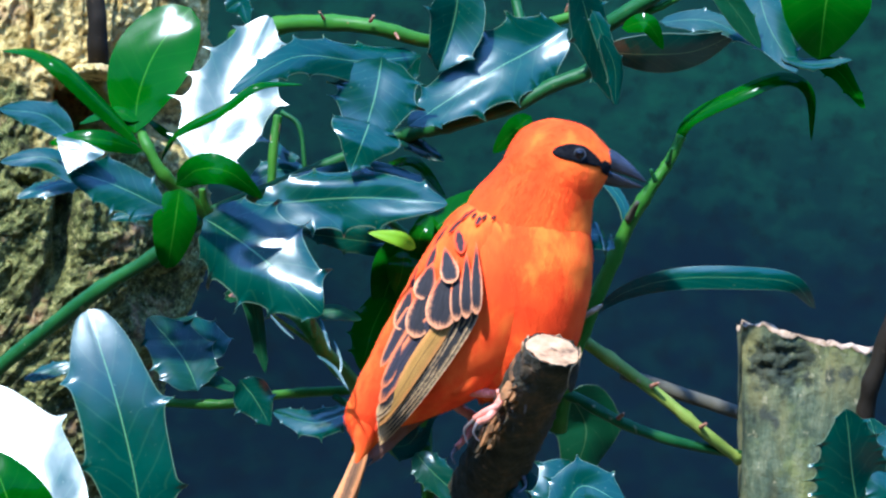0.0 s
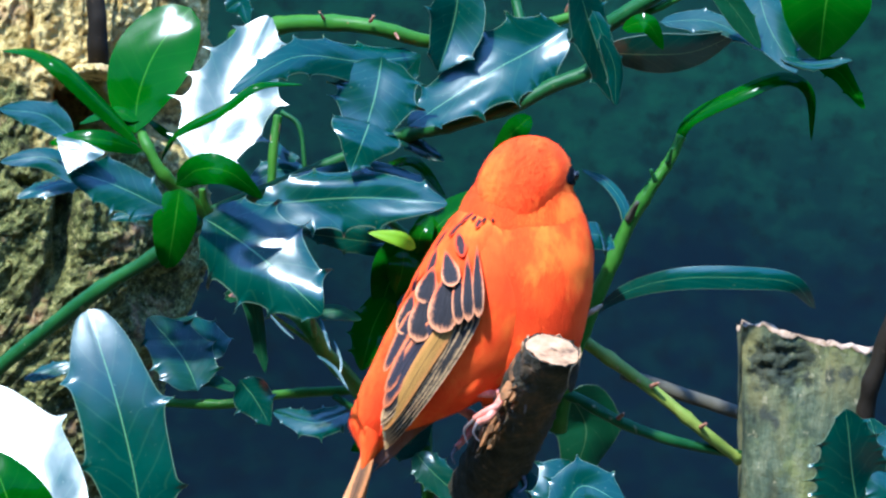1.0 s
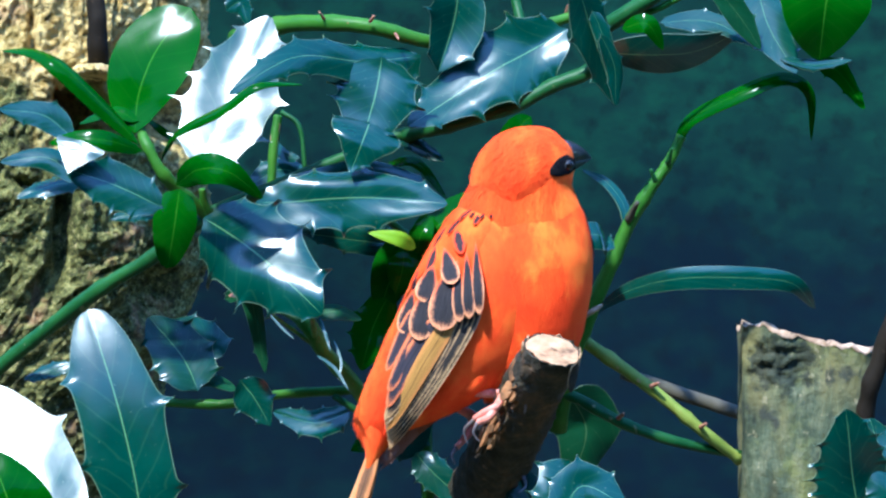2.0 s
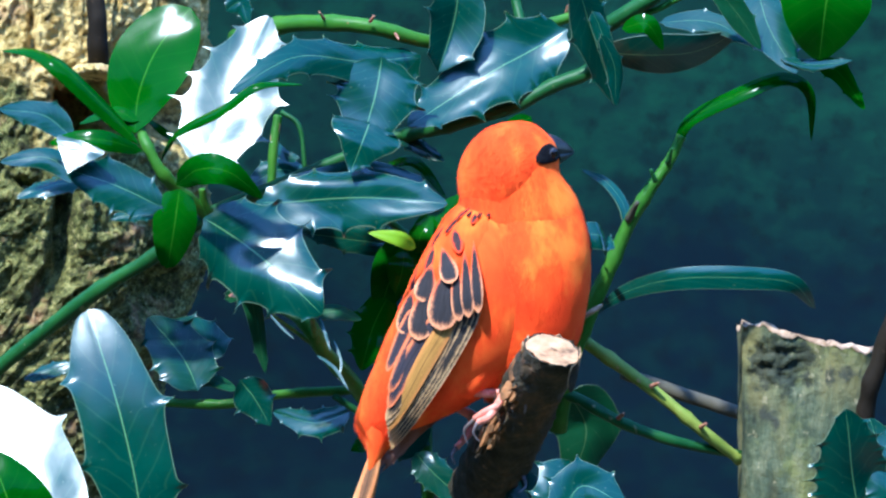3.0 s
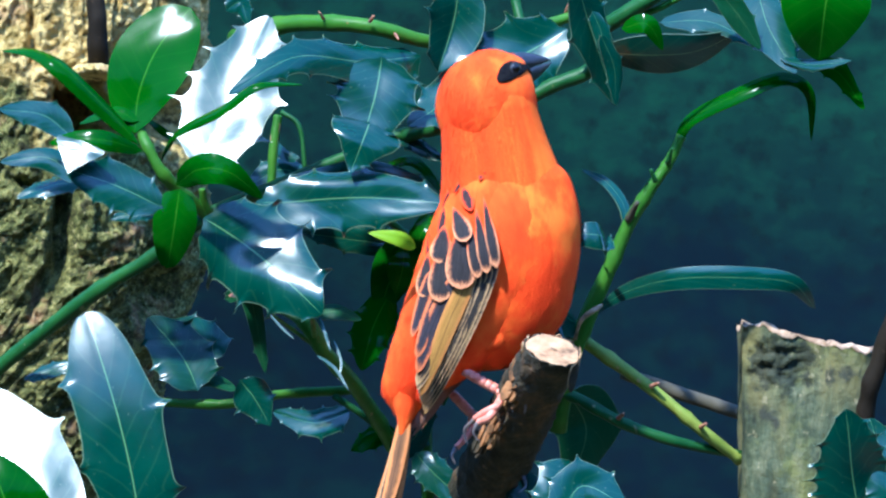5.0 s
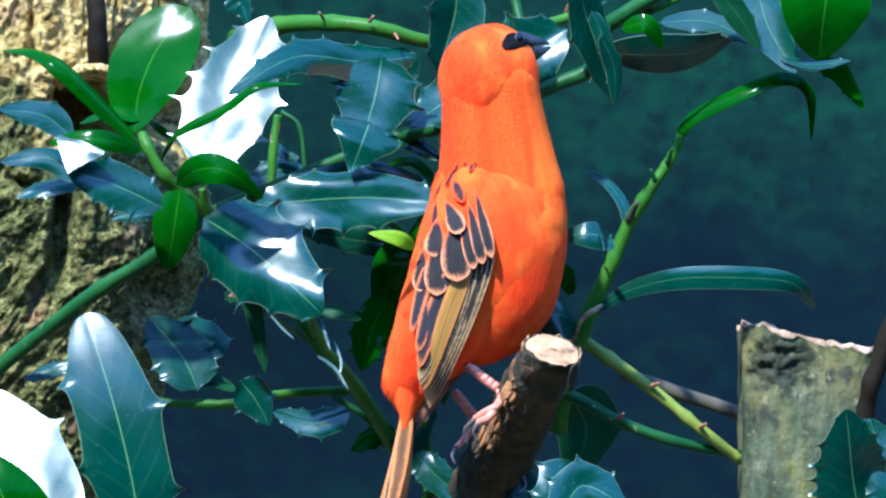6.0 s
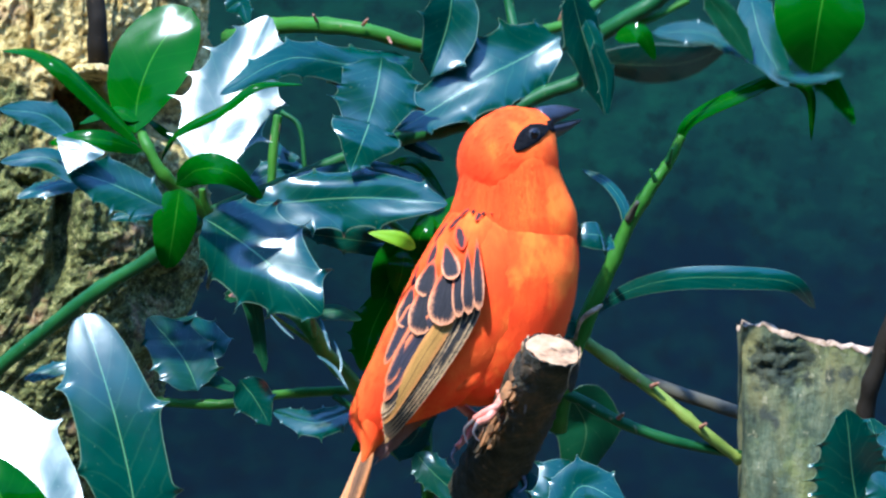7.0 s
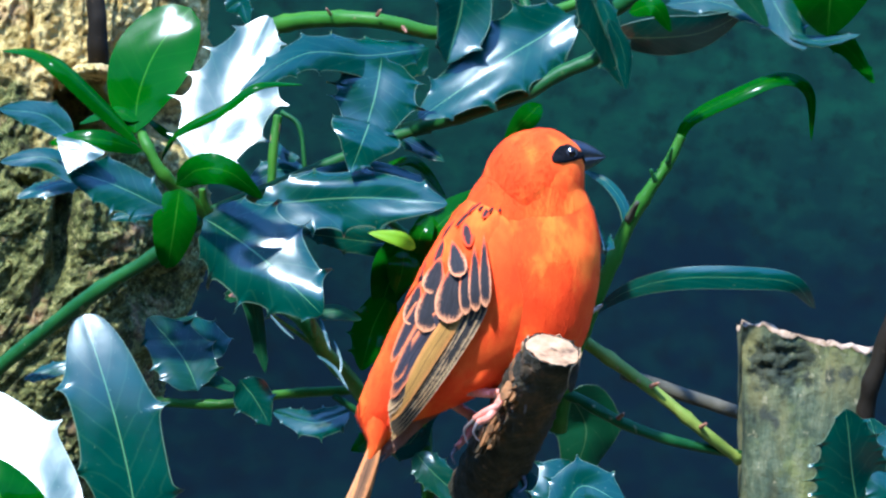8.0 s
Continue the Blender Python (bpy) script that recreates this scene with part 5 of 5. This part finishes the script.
# tail
tail = part("tail", tube([(-0.01997, -0.002, 1.44600), (-0.02049, -0.003, 1.43818), (-0.02210, -0.003, 1.43250)], 0.00410, 0.00110, n=10), RED, BIRD, "long notched tail of buff-edged feathers", pivot=PIVOT)
for i, (x, y, w) in enumerate(((622, 930, 30), (612, 925, 26), (634, 935, 30), (604, 915, 20), (646, 925, 24))):
    d = -4 + i * 1.6
    a = Vector((-0.02020, 0, 1.43850))
    b = Vector((-0.03272, 0, 1.40237))
    b.x += (x - 620) * U
    b.z += (925 - y) * U * 0.6
    a.y = b.y = d * 0.001
    part("tail_feather", blade([a, a.lerp(b, 0.5) + Vector((0.0006, 0, 0)), b], w * U * 0.95, (-0.2, -1, 0.1), 0, 0.12, thick=0.0003, shape=(0.55, 0.4), n=20, m=10, stalk=0.3), TAIL if i != 1 else PRIMARY, tail, back=TAIL)


# legs and feet
def build_leg(joint, length):
    leg = part("leg", tube([joint, joint + Vector((length * 0.5, 0, 0.0002)), joint + Vector((length, 0, 0))], 0.0015, 0.0013, n=16, sides=12, lumps=0.05), SKIN, BIRD, "thin pink leg", pivot=joint)
    for k in range(6):
        c = joint + Vector((length * (0.12 + 0.14 * k), 0, 0))
        part("scale", tube([c + Vector((-0.0008, 0, 0)), c + Vector((0.0008, 0, 0))], 0.00151, 0.00146, n=3, sides=12, lumps=0), SKIN, leg)
    return leg


def build_foot(toes):
    pad = toes[0][0]
    foot = part("foot", tube([pad + Vector((-0.002, 0, 0)), pad, pad + Vector((0.002, 0, -0.0004))], 0.0013, 0.0017, n=8), SKIN, BIRD, "pink clawed foot gripping the bark")
    for t in toes:
        pts = list(t)
        part("toe", tube(pts[:-2], 0.0014, 0.0010, n=14, lumps=0.12), SKIN, foot)
        part("claw", tube(pts[-3:], 0.0007, 0.00015, n=10, lumps=0), CLAW, foot, "curved grey claw")


near_leg = build_leg(Vector((0.01869, -0.006, 1.45628)), 85 * U)
far_leg = build_leg(Vector((0.01007, 0.012, 1.44773)), 62 * U)
V = Vector
build_foot([(V((0.01815, -0.008, 1.45634)), V((0.02058, -0.017, 1.45764)), V((0.02341, -0.021, 1.45607)), V((0.02478, -0.02, 1.45332)), V((0.02448, -0.018, 1.45054))),
            (V((0.01814, -0.009, 1.45603)), V((0.01637, -0.014, 1.45278)), V((0.01262, -0.013, 1.4507)), V((0.00957, -0.011, 1.44858)), V((0.00651, -0.008, 1.44504)), V((0.00754, -0.007, 1.44055))),
            (V((0.01814, -0.009, 1.45569)), V((0.01431, -0.015, 1.44975)), V((0.01057, -0.014, 1.44767)), V((0.00921, -0.013, 1.44456)), V((0.01127, -0.012, 1.44144)))])
build_foot([(V((0.00973, 0.012, 1.4472)), V((0.00727, 0.008, 1.44268)), V((0.00415, 0.006, 1.4393)), V((0.00276, 0.005, 1.43692)), V((0.0038, 0.005, 1.43416))),
            (V((0.01007, 0.012, 1.4472)), V((0.01684, 0.026, 1.43879)), V((0.02466, 0.022, 1.43021)), V((0.02543, 0.016, 1.42703)), V((0.02327, 0.012, 1.42515)))])
part("leg_band", tube([(0.00833, 0.011, 1.44776), (0.00659, 0.011, 1.4488)], 0.0022, 0.0022, n=4, sides=14, lumps=0), RING, far_leg, "grey leg band")


def sway(x, z, turn):
    return pose(SWAY_HOME.x + x, SWAY_HOME.y, SWAY_HOME.z + z, 0, -turn, 0)


def sink(x, z):
    return pose(SINK_HOME.x + x, SINK_HOME.y, SINK_HOME.z + z, 0, 0, 0)


SWAY_HOME, SINK_HOME = UPPER.location.copy(), LOWER.location.copy()

BODY_ROWS = [
    (0, bird_pose(0.00534, 0, 1.50189, 0, 2.9, 0)),
    (0.5, bird_pose(0.00551, 0, 1.50138, 0, 2.4, 0)),
    (1, bird_pose(0.00551, 0, 1.50103, 0, 1.9, 0)),
    (1.5, bird_pose(0.00534, 0, 1.50155, 0, 1.4, 0)),
    (2.2, bird_pose(0.00499, 0, 1.50189, 0, 0.4, 0)),
    (3, bird_pose(0.00448, 0, 1.50207, 0, -0.2, 0)),
    (3.5, bird_pose(0.00482, 0, 1.50224, 0, -0.0, 0)),
    (4, bird_pose(0.00482, 0, 1.50207, 0, 0.2, 0)),
    (4.3, bird_pose(0.00517, 0, 1.50293, 0, -0.4, 0)),
    (4.5, bird_pose(0.00585, 0, 1.50396, 0, -1.1, 0)),
    (4.6, bird_pose(0.00672, 0, 1.50672, 0, -2.6, 0)),
    (4.7, bird_pose(0.00792, 0, 1.51050, 0, -4.6, 0)),
    (5, bird_pose(0.00758, 0, 1.51481, 0, -7.6, 0)),
    (5.4, bird_pose(0.00585, 0, 1.51705, 0, -10.1, 0)),
    (5.8, bird_pose(0.00499, 0, 1.51791, 0, -11.2, 0)),
    (6, bird_pose(0.00499, 0, 1.51722, 0, -11.5, 0)),
    (6.3, bird_pose(0.00448, 0, 1.51877, 0, -12.4, 0)),
    (6.5, bird_pose(0.00362, 0, 1.52032, 0, -13.2, 0)),
    (6.6, bird_pose(0.00103, 0, 1.52635, 0, -13.5, 0)),
    (6.7, bird_pose(0.00034, 0, 1.52445, 0, -10.2, 0)),
    (6.8, bird_pose(0.00224, 0, 1.51515, 0, -0.1, 0)),
    (6.9, bird_pose(0.00379, 0, 1.50706, 0, 1.4, 0)),
    (7, bird_pose(0.00551, 0, 1.50310, 0, 1.8, 0)),
    (7.2, bird_pose(0.00620, 0, 1.50362, 0, 2.0, 0)),
    (7.5, bird_pose(0.00706, 0, 1.50396, 0, 2.1, 0)),
    (8, bird_pose(0.00758, 0, 1.50396, 0, 1.8, 0)),
]
BREAST_ROWS = [
    (0, bird_pose(0.02500, 0, 1.48848, 0, 2.9, 0)),
    (1, bird_pose(0.02541, 0, 1.48797, 0, 1.9, 0)),
    (2.2, bird_pose(0.02523, 0, 1.48935, 0, 0.4, 0)),
    (3, bird_pose(0.02484, 0, 1.48974, 0, -0.2, 0)),
    (3.5, bird_pose(0.02514, 0, 1.48984, 0, -0.0, 0)),
    (4, bird_pose(0.02510, 0, 1.48960, 0, 0.2, 0)),
    (4.5, bird_pose(0.02641, 0, 1.49195, 0, -1.1, 0)),
    (4.6, bird_pose(0.02537, 0, 1.49370, 0, -0.6, 0)),
    (4.7, bird_pose(0.02487, 0, 1.49653, 0, -0.6, 0)),
    (5, bird_pose(0.02163, 0, 1.49870, 0, -0.1, 0)),
    (5.4, bird_pose(0.01861, 0, 1.49975, 0, -0.6, 0)),
    (5.8, bird_pose(0.01759, 0, 1.50039, 0, -1.2, 0)),
    (6, bird_pose(0.01760, 0, 1.50020, 0, 0.0, 0)),
    (6.3, bird_pose(0.01720, 0, 1.50200, 0, 0.0, 0)),
    (6.5, bird_pose(0.01630, 0, 1.50430, 0, 1.0, 0)),
    (6.6, bird_pose(0.01432, 0, 1.50935, 0, -3.5, 0)),
    (6.7, bird_pose(0.01313, 0, 1.50717, 0, -0.7, 0)),
    (6.8, bird_pose(0.01690, 0, 1.49916, 0, 4.9, 0)),
    (6.9, bird_pose(0.01803, 0, 1.49069, 0, 6.4, 0)),
    (7, bird_pose(0.02022, 0, 1.48698, 0, 6.3, 0)),
    (7.2, bird_pose(0.02375, 0, 1.48915, 0, 4.0, 0)),
    (7.5, bird_pose(0.02691, 0, 1.49083, 0, 2.1, 0)),
    (8, bird_pose(0.02750, 0, 1.49093, 0, 1.8, 0)),
]
HEAD_ROWS = [
    (0, head_pose(0.03304, 1.52330, -19.2, 1.5, 6.0)),
    (0.3, head_pose(0.02716, 1.52095, -9.5, 28.6, 5.0)),
    (0.5, head_pose(0.02693, 1.52063, -8.2, 28.8, 5.0)),
    (0.8, head_pose(0.02675, 1.51974, -6.6, 29.1, 5.0)),
    (0.9, head_pose(0.02429, 1.51815, -8.0, 58.0, 14.0)),
    (1, head_pose(0.02476, 1.51840, -6.0, 70.0, 20.0)),
    (1.3, head_pose(0.02447, 1.51888, -4.0, 70.0, 20.0)),
    (1.5, head_pose(0.02465, 1.52025, 1.9, 44.4, 24.0)),
    (1.7, head_pose(0.02512, 1.52046, 1.5, 44.6, 24.0)),
    (2.2, head_pose(0.02280, 1.52163, 1.9, 44.6, 18.1)),
    (2.8, head_pose(0.02049, 1.52224, 2.7, 45.6, 11.0)),
    (3, head_pose(0.02007, 1.52233, 2.3, 45.7, 11.2)),
    (3.2, head_pose(0.02036, 1.52235, 2.6, 46.4, 11.4)),
    (3.4, head_pose(0.02092, 1.52169, 4.7, 34.5, 11.7)),
    (3.7, head_pose(0.02093, 1.52177, 4.5, 34.1, 12.0)),
    (3.9, head_pose(0.02066, 1.52071, 6.8, 7.7, 12.0)),
    (4, head_pose(0.02073, 1.52126, 4.4, 12.7, 12.0)),
    (4.1, head_pose(0.02040, 1.52224, 13.6, 11.5, 11.0)),
    (4.2, head_pose(0.01969, 1.52280, 15.1, 9.6, 10.0)),
    (4.3, head_pose(0.01852, 1.52340, 23.3, 9.5, 9.0)),
    (4.4, head_pose(0.01669, 1.52442, 23.2, 13.2, 8.0)),
    (4.5, head_pose(0.01704, 1.52439, 23.8, 10.7, 7.0)),
    (4.6, head_pose(0.01424, 1.53156, 19.2, 34.0, 2.0)),
    (4.7, head_pose(0.01373, 1.53349, 24.9, 33.6, -3.0)),
    (5, head_pose(0.01344, 1.54342, 17.3, 36.0, -5.7)),
    (5.4, head_pose(0.01334, 1.54996, 12.7, 38.1, -9.4)),
    (5.8, head_pose(0.01367, 1.55155, 12.0, 39.1, -13.0)),
    (6, head_pose(0.01417, 1.55162, 10.8, 41.3, -13.0)),
    (6.1, head_pose(0.01637, 1.55090, 19.4, 28.8, -13.0)),
    (6.3, head_pose(0.01613, 1.55023, 18.8, 23.7, -13.0)),
    (6.4, head_pose(0.01559, 1.55078, 17.7, 19.2, -13.0)),
    (6.5, head_pose(0.02101, 1.55390, 17.0, 10.0, -60.0)),
    (6.6, head_pose(0.02428, 1.55596, 18.0, 10.0, -60.0)),
    (6.7, head_pose(0.02686, 1.55355, 19.0, 16.0, -52.0)),
    (6.8, head_pose(0.02480, 1.53840, 8.0, 100.0, 0.0)),
    (6.9, head_pose(0.02686, 1.53461, 8.0, 105.0, 0.0)),
    (7, head_pose(0.01992, 1.52583, 22.4, 23.1, 8.0)),
    (7.1, head_pose(0.02033, 1.52642, 21.6, 23.8, 5.5)),
    (7.2, head_pose(0.01930, 1.52416, 7.7, 12.4, 3.0)),
    (7.3, head_pose(0.01964, 1.52421, 4.8, 11.1, 2.0)),
    (7.4, head_pose(0.02081, 1.52300, 6.8, 11.7, 1.0)),
    (7.5, head_pose(0.02150, 1.52253, 6.0, 12.3, 0.0)),
    (7.6, head_pose(0.02532, 1.52126, -0.8, 27.3, 0.0)),
    (7.7, head_pose(0.02717, 1.52013, 2.0, 31.2, 0.0)),
    (7.8, head_pose(0.02638, 1.52017, 1.6, 27.1, 0.0)),
    (7.9, head_pose(0.02772, 1.51994, 4.1, 33.9, 0.0)),
    (8, head_pose(0.02777, 1.51997, 3.7, 36.3, 0.0)),
]
# the shoulders' middle, from which the neck rises
SHOULDER_ROWS = [(0, 0.02548, 1.50620), (0.5, 0.02480, 1.50672), (1, 0.02376, 1.50620), (1.5, 0.02342, 1.50672), (3, 0.02307, 1.50706), (3.5, 0.02307, 1.50706), (4, 0.02307, 1.50740), (4.3, 0.02290, 1.50792), (4.5, 0.02307, 1.50878), (4.6, 0.02084, 1.51050), (4.7, 0.01998, 1.51188),
                 (5, 0.01877, 1.51360), (5.4, 0.01791, 1.51498), (5.8, 0.01756, 1.51567), (6, 0.01756, 1.51567), (6.3, 0.01722, 1.51653), (6.5, 0.01653, 1.51860), (6.6, 0.01446, 1.52428), (6.7, 0.01446, 1.52342), (6.8, 0.01739, 1.51533), (6.9, 0.01998, 1.50964), (7, 0.02135, 1.50706), (7.2, 0.02256, 1.50740), (7.5, 0.02428, 1.50827), (8, 0.02600, 1.50844)]


def neck_rows(k):
    """Rows for one ring of the neck, between the shoulders and the head."""
    f = 0.92 * k / (NECK_COUNT - 1)
    rows = []
    for t, m in HEAD_ROWS:
        h = m.translation + FOOT
        for a, b in zip(SHOULDER_ROWS, SHOULDER_ROWS[1:]):
            if a[0] <= t <= b[0]:
                g = (t - a[0]) / (b[0] - a[0])
                sx, sz = a[1] + (b[1] - a[1]) * g, a[2] + (b[2] - a[2]) * g
        dx, dz = h.x - sx, h.z - sz
        rows.append((t, bird_pose(sx + dx * f, h.y * f, sz + dz * f, 0, math.degrees(math.atan2(dx, max(dz, 0.006))) * 0.7, 0)))
    return rows


NEAR_LEG_ROWS = [
    (0, bird_pose(0.01877, -0.0060, 1.45609, 0, -176.0, 0)),
    (1, bird_pose(0.01877, -0.0060, 1.45609, 0, -176.0, 0)),
    (2.2, bird_pose(0.01877, -0.0060, 1.45609, 0, -176.0, 0)),
    (3, bird_pose(0.01877, -0.0060, 1.45609, 0, -176.0, 0)),
    (3.5, bird_pose(0.01877, -0.0060, 1.45609, 0, -176.0, 0)),
    (4, bird_pose(0.01877, -0.0060, 1.45609, 0, -176.0, 0)),
    (4.5, bird_pose(0.01877, -0.0060, 1.45609, 0, -176.0, 0)),
    (4.6, bird_pose(0.01877, -0.0060, 1.45609, 0, -169.5, 0)),
    (4.7, bird_pose(0.01877, -0.0060, 1.45609, 0, -162.8, 0)),
    (5, bird_pose(0.01877, -0.0060, 1.45609, 0, -151.0, 0)),
    (5.4, bird_pose(0.01877, -0.0060, 1.45609, 0, -144.5, 0)),
    (5.8, bird_pose(0.01877, -0.0060, 1.45609, 0, -143.0, 0)),
    (6, bird_pose(0.01877, -0.0060, 1.45609, 0, -143.0, 0)),
    (6.3, bird_pose(0.01877, -0.0060, 1.45609, 0, -143.0, 0)),
    (6.5, bird_pose(0.01877, -0.0060, 1.45609, 0, -143.0, 0)),
    (6.6, bird_pose(0.01877, -0.0060, 1.45609, 0, -143.0, 0)),
    (6.7, bird_pose(0.01877, -0.0060, 1.45609, 0, -144.5, 0)),
    (6.8, bird_pose(0.01877, -0.0060, 1.45609, 0, -159.4, 0)),
    (6.9, bird_pose(0.01877, -0.0060, 1.45609, 0, -159.4, 0)),
    (7, bird_pose(0.01877, -0.0060, 1.45609, 0, -161.1, 0)),
    (7.2, bird_pose(0.01877, -0.0060, 1.45609, 0, -169.5, 0)),
    (7.5, bird_pose(0.01877, -0.0060, 1.45609, 0, -176.0, 0)),
    (8, bird_pose(0.01877, -0.0060, 1.45609, 0, -176.0, 0)),
]
FAR_LEG_ROWS = [
    (0, bird_pose(0.00999, 0.0120, 1.44817, 0, -147.9, 0)),
    (1, bird_pose(0.00999, 0.0120, 1.44817, 0, -147.9, 0)),
    (2.2, bird_pose(0.00999, 0.0120, 1.44817, 0, -147.9, 0)),
    (3, bird_pose(0.00999, 0.0120, 1.44817, 0, -147.9, 0)),
    (3.5, bird_pose(0.00999, 0.0120, 1.44817, 0, -147.9, 0)),
    (4, bird_pose(0.00999, 0.0120, 1.44817, 0, -147.9, 0)),
    (4.5, bird_pose(0.00999, 0.0120, 1.44817, 0, -147.9, 0)),
    (4.6, bird_pose(0.00999, 0.0120, 1.44817, 0, -144.6, 0)),
    (4.7, bird_pose(0.00999, 0.0120, 1.44817, 0, -141.1, 0)),
    (5, bird_pose(0.00999, 0.0120, 1.44817, 0, -134.3, 0)),
    (5.4, bird_pose(0.00999, 0.0120, 1.44817, 0, -130.0, 0)),
    (5.8, bird_pose(0.00999, 0.0120, 1.44817, 0, -128.9, 0)),
    (6, bird_pose(0.00999, 0.0120, 1.44817, 0, -128.9, 0)),
    (6.3, bird_pose(0.00999, 0.0120, 1.44817, 0, -128.9, 0)),
    (6.5, bird_pose(0.00999, 0.0120, 1.44817, 0, -128.9, 0)),
    (6.6, bird_pose(0.00999, 0.0120, 1.44817, 0, -128.9, 0)),
    (6.7, bird_pose(0.00999, 0.0120, 1.44817, 0, -130.0, 0)),
    (6.8, bird_pose(0.00999, 0.0120, 1.44817, 0, -139.2, 0)),
    (6.9, bird_pose(0.00999, 0.0120, 1.44817, 0, -139.2, 0)),
    (7, bird_pose(0.00999, 0.0120, 1.44817, 0, -140.2, 0)),
    (7.2, bird_pose(0.00999, 0.0120, 1.44817, 0, -144.6, 0)),
    (7.5, bird_pose(0.00999, 0.0120, 1.44817, 0, -147.9, 0)),
    (8, bird_pose(0.00999, 0.0120, 1.44817, 0, -147.9, 0)),
]
SWAY_ROWS = [
    (0, sway(0.00000, 0.00000, 0.00)),
    (3.5, sway(0.00000, -0.00002, -0.08)),
    (6, sway(-0.00015, -0.00002, -0.08)),
    (6.5, sway(0.00000, -0.00004, -0.17)),
    (6.6, sway(0.00031, 0.00000, 0.00)),
    (6.7, sway(-0.00093, -0.00008, -0.33)),
    (6.8, sway(-0.00589, -0.00074, -2.99)),
    (6.9, sway(-0.00217, -0.00054, -2.16)),
    (7, sway(-0.00217, -0.00035, -1.41)),
    (7.1, sway(0.00341, 0.00120, 4.81)),
    (7.2, sway(0.00232, 0.00058, 2.33)),
    (7.3, sway(-0.00294, -0.00103, -4.15)),
    (7.4, sway(-0.00434, -0.00074, -2.99)),
    (7.5, sway(-0.00015, 0.00068, 2.74)),
    (7.6, sway(0.00170, 0.00029, 1.16)),
    (7.7, sway(-0.00046, -0.00045, -1.83)),
    (7.8, sway(-0.00341, -0.00066, -2.66)),
    (7.9, sway(-0.00124, 0.00017, 0.67)),
    (8, sway(0.00217, 0.00056, 2.24)),
]
SINK_ROWS = [
    (0, sink(0.00000, 0.00000)),
    (3.5, sink(0.00000, 0.00000)),
    (4, sink(-0.00017, -0.00052)),
    (4.5, sink(-0.00052, -0.00069)),
    (6, sink(-0.00086, -0.00103)),
    (6.5, sink(-0.00121, -0.00121)),
    (8, sink(-0.00138, -0.00155)),
]


def leaned(back, forward):
    """The body's rows with its backward and forward lean scaled."""
    rows = []
    for t, m in BODY_ROWS:
        lean = math.degrees(m.to_euler().y)
        p = m.translation
        rows.append((t, pose(p.x, p.y, p.z, 0, lean * (back if lean < 0 else forward), 0)))
    return rows


def motions():
    for ob in BIRD.children:
        kind = ob.name.split(".")[0]
        if kind in ("thigh", "wing"):
            walk(ob, leaned(0.87, 1.3))
        elif kind in ("body", "undertail", "tail"):
            walk(ob, leaned(0.70, 1.4))
    walk(breast, BREAST_ROWS)
    for k, ob in enumerate(NECK):
        walk(ob, neck_rows(k))
    walk(head, HEAD_ROWS)
    jaw = lower_beak.location.copy()
    walk(lower_beak, [(t, pose(jaw.x, jaw.y, jaw.z, 0, a, 0)) for t, a in ((0, 6), (0.3, 3), (0.8, 2), (1.0, 0), (3.8, 0), (3.9, 2), (4.0, 20), (4.1, 8), (4.3, 6), (4.5, 12), (4.7, 14), (5.0, 2), (6.3, 4), (6.5, 3), (6.7, 10), (7.0, 12), (7.2, 6), (7.6, 2), (8.0, 0))])
    walk(near_leg, NEAR_LEG_ROWS)
    walk(far_leg, FAR_LEG_ROWS)
    walk(UPPER, SWAY_ROWS)
    walk(LOWER, SINK_ROWS)


motions()
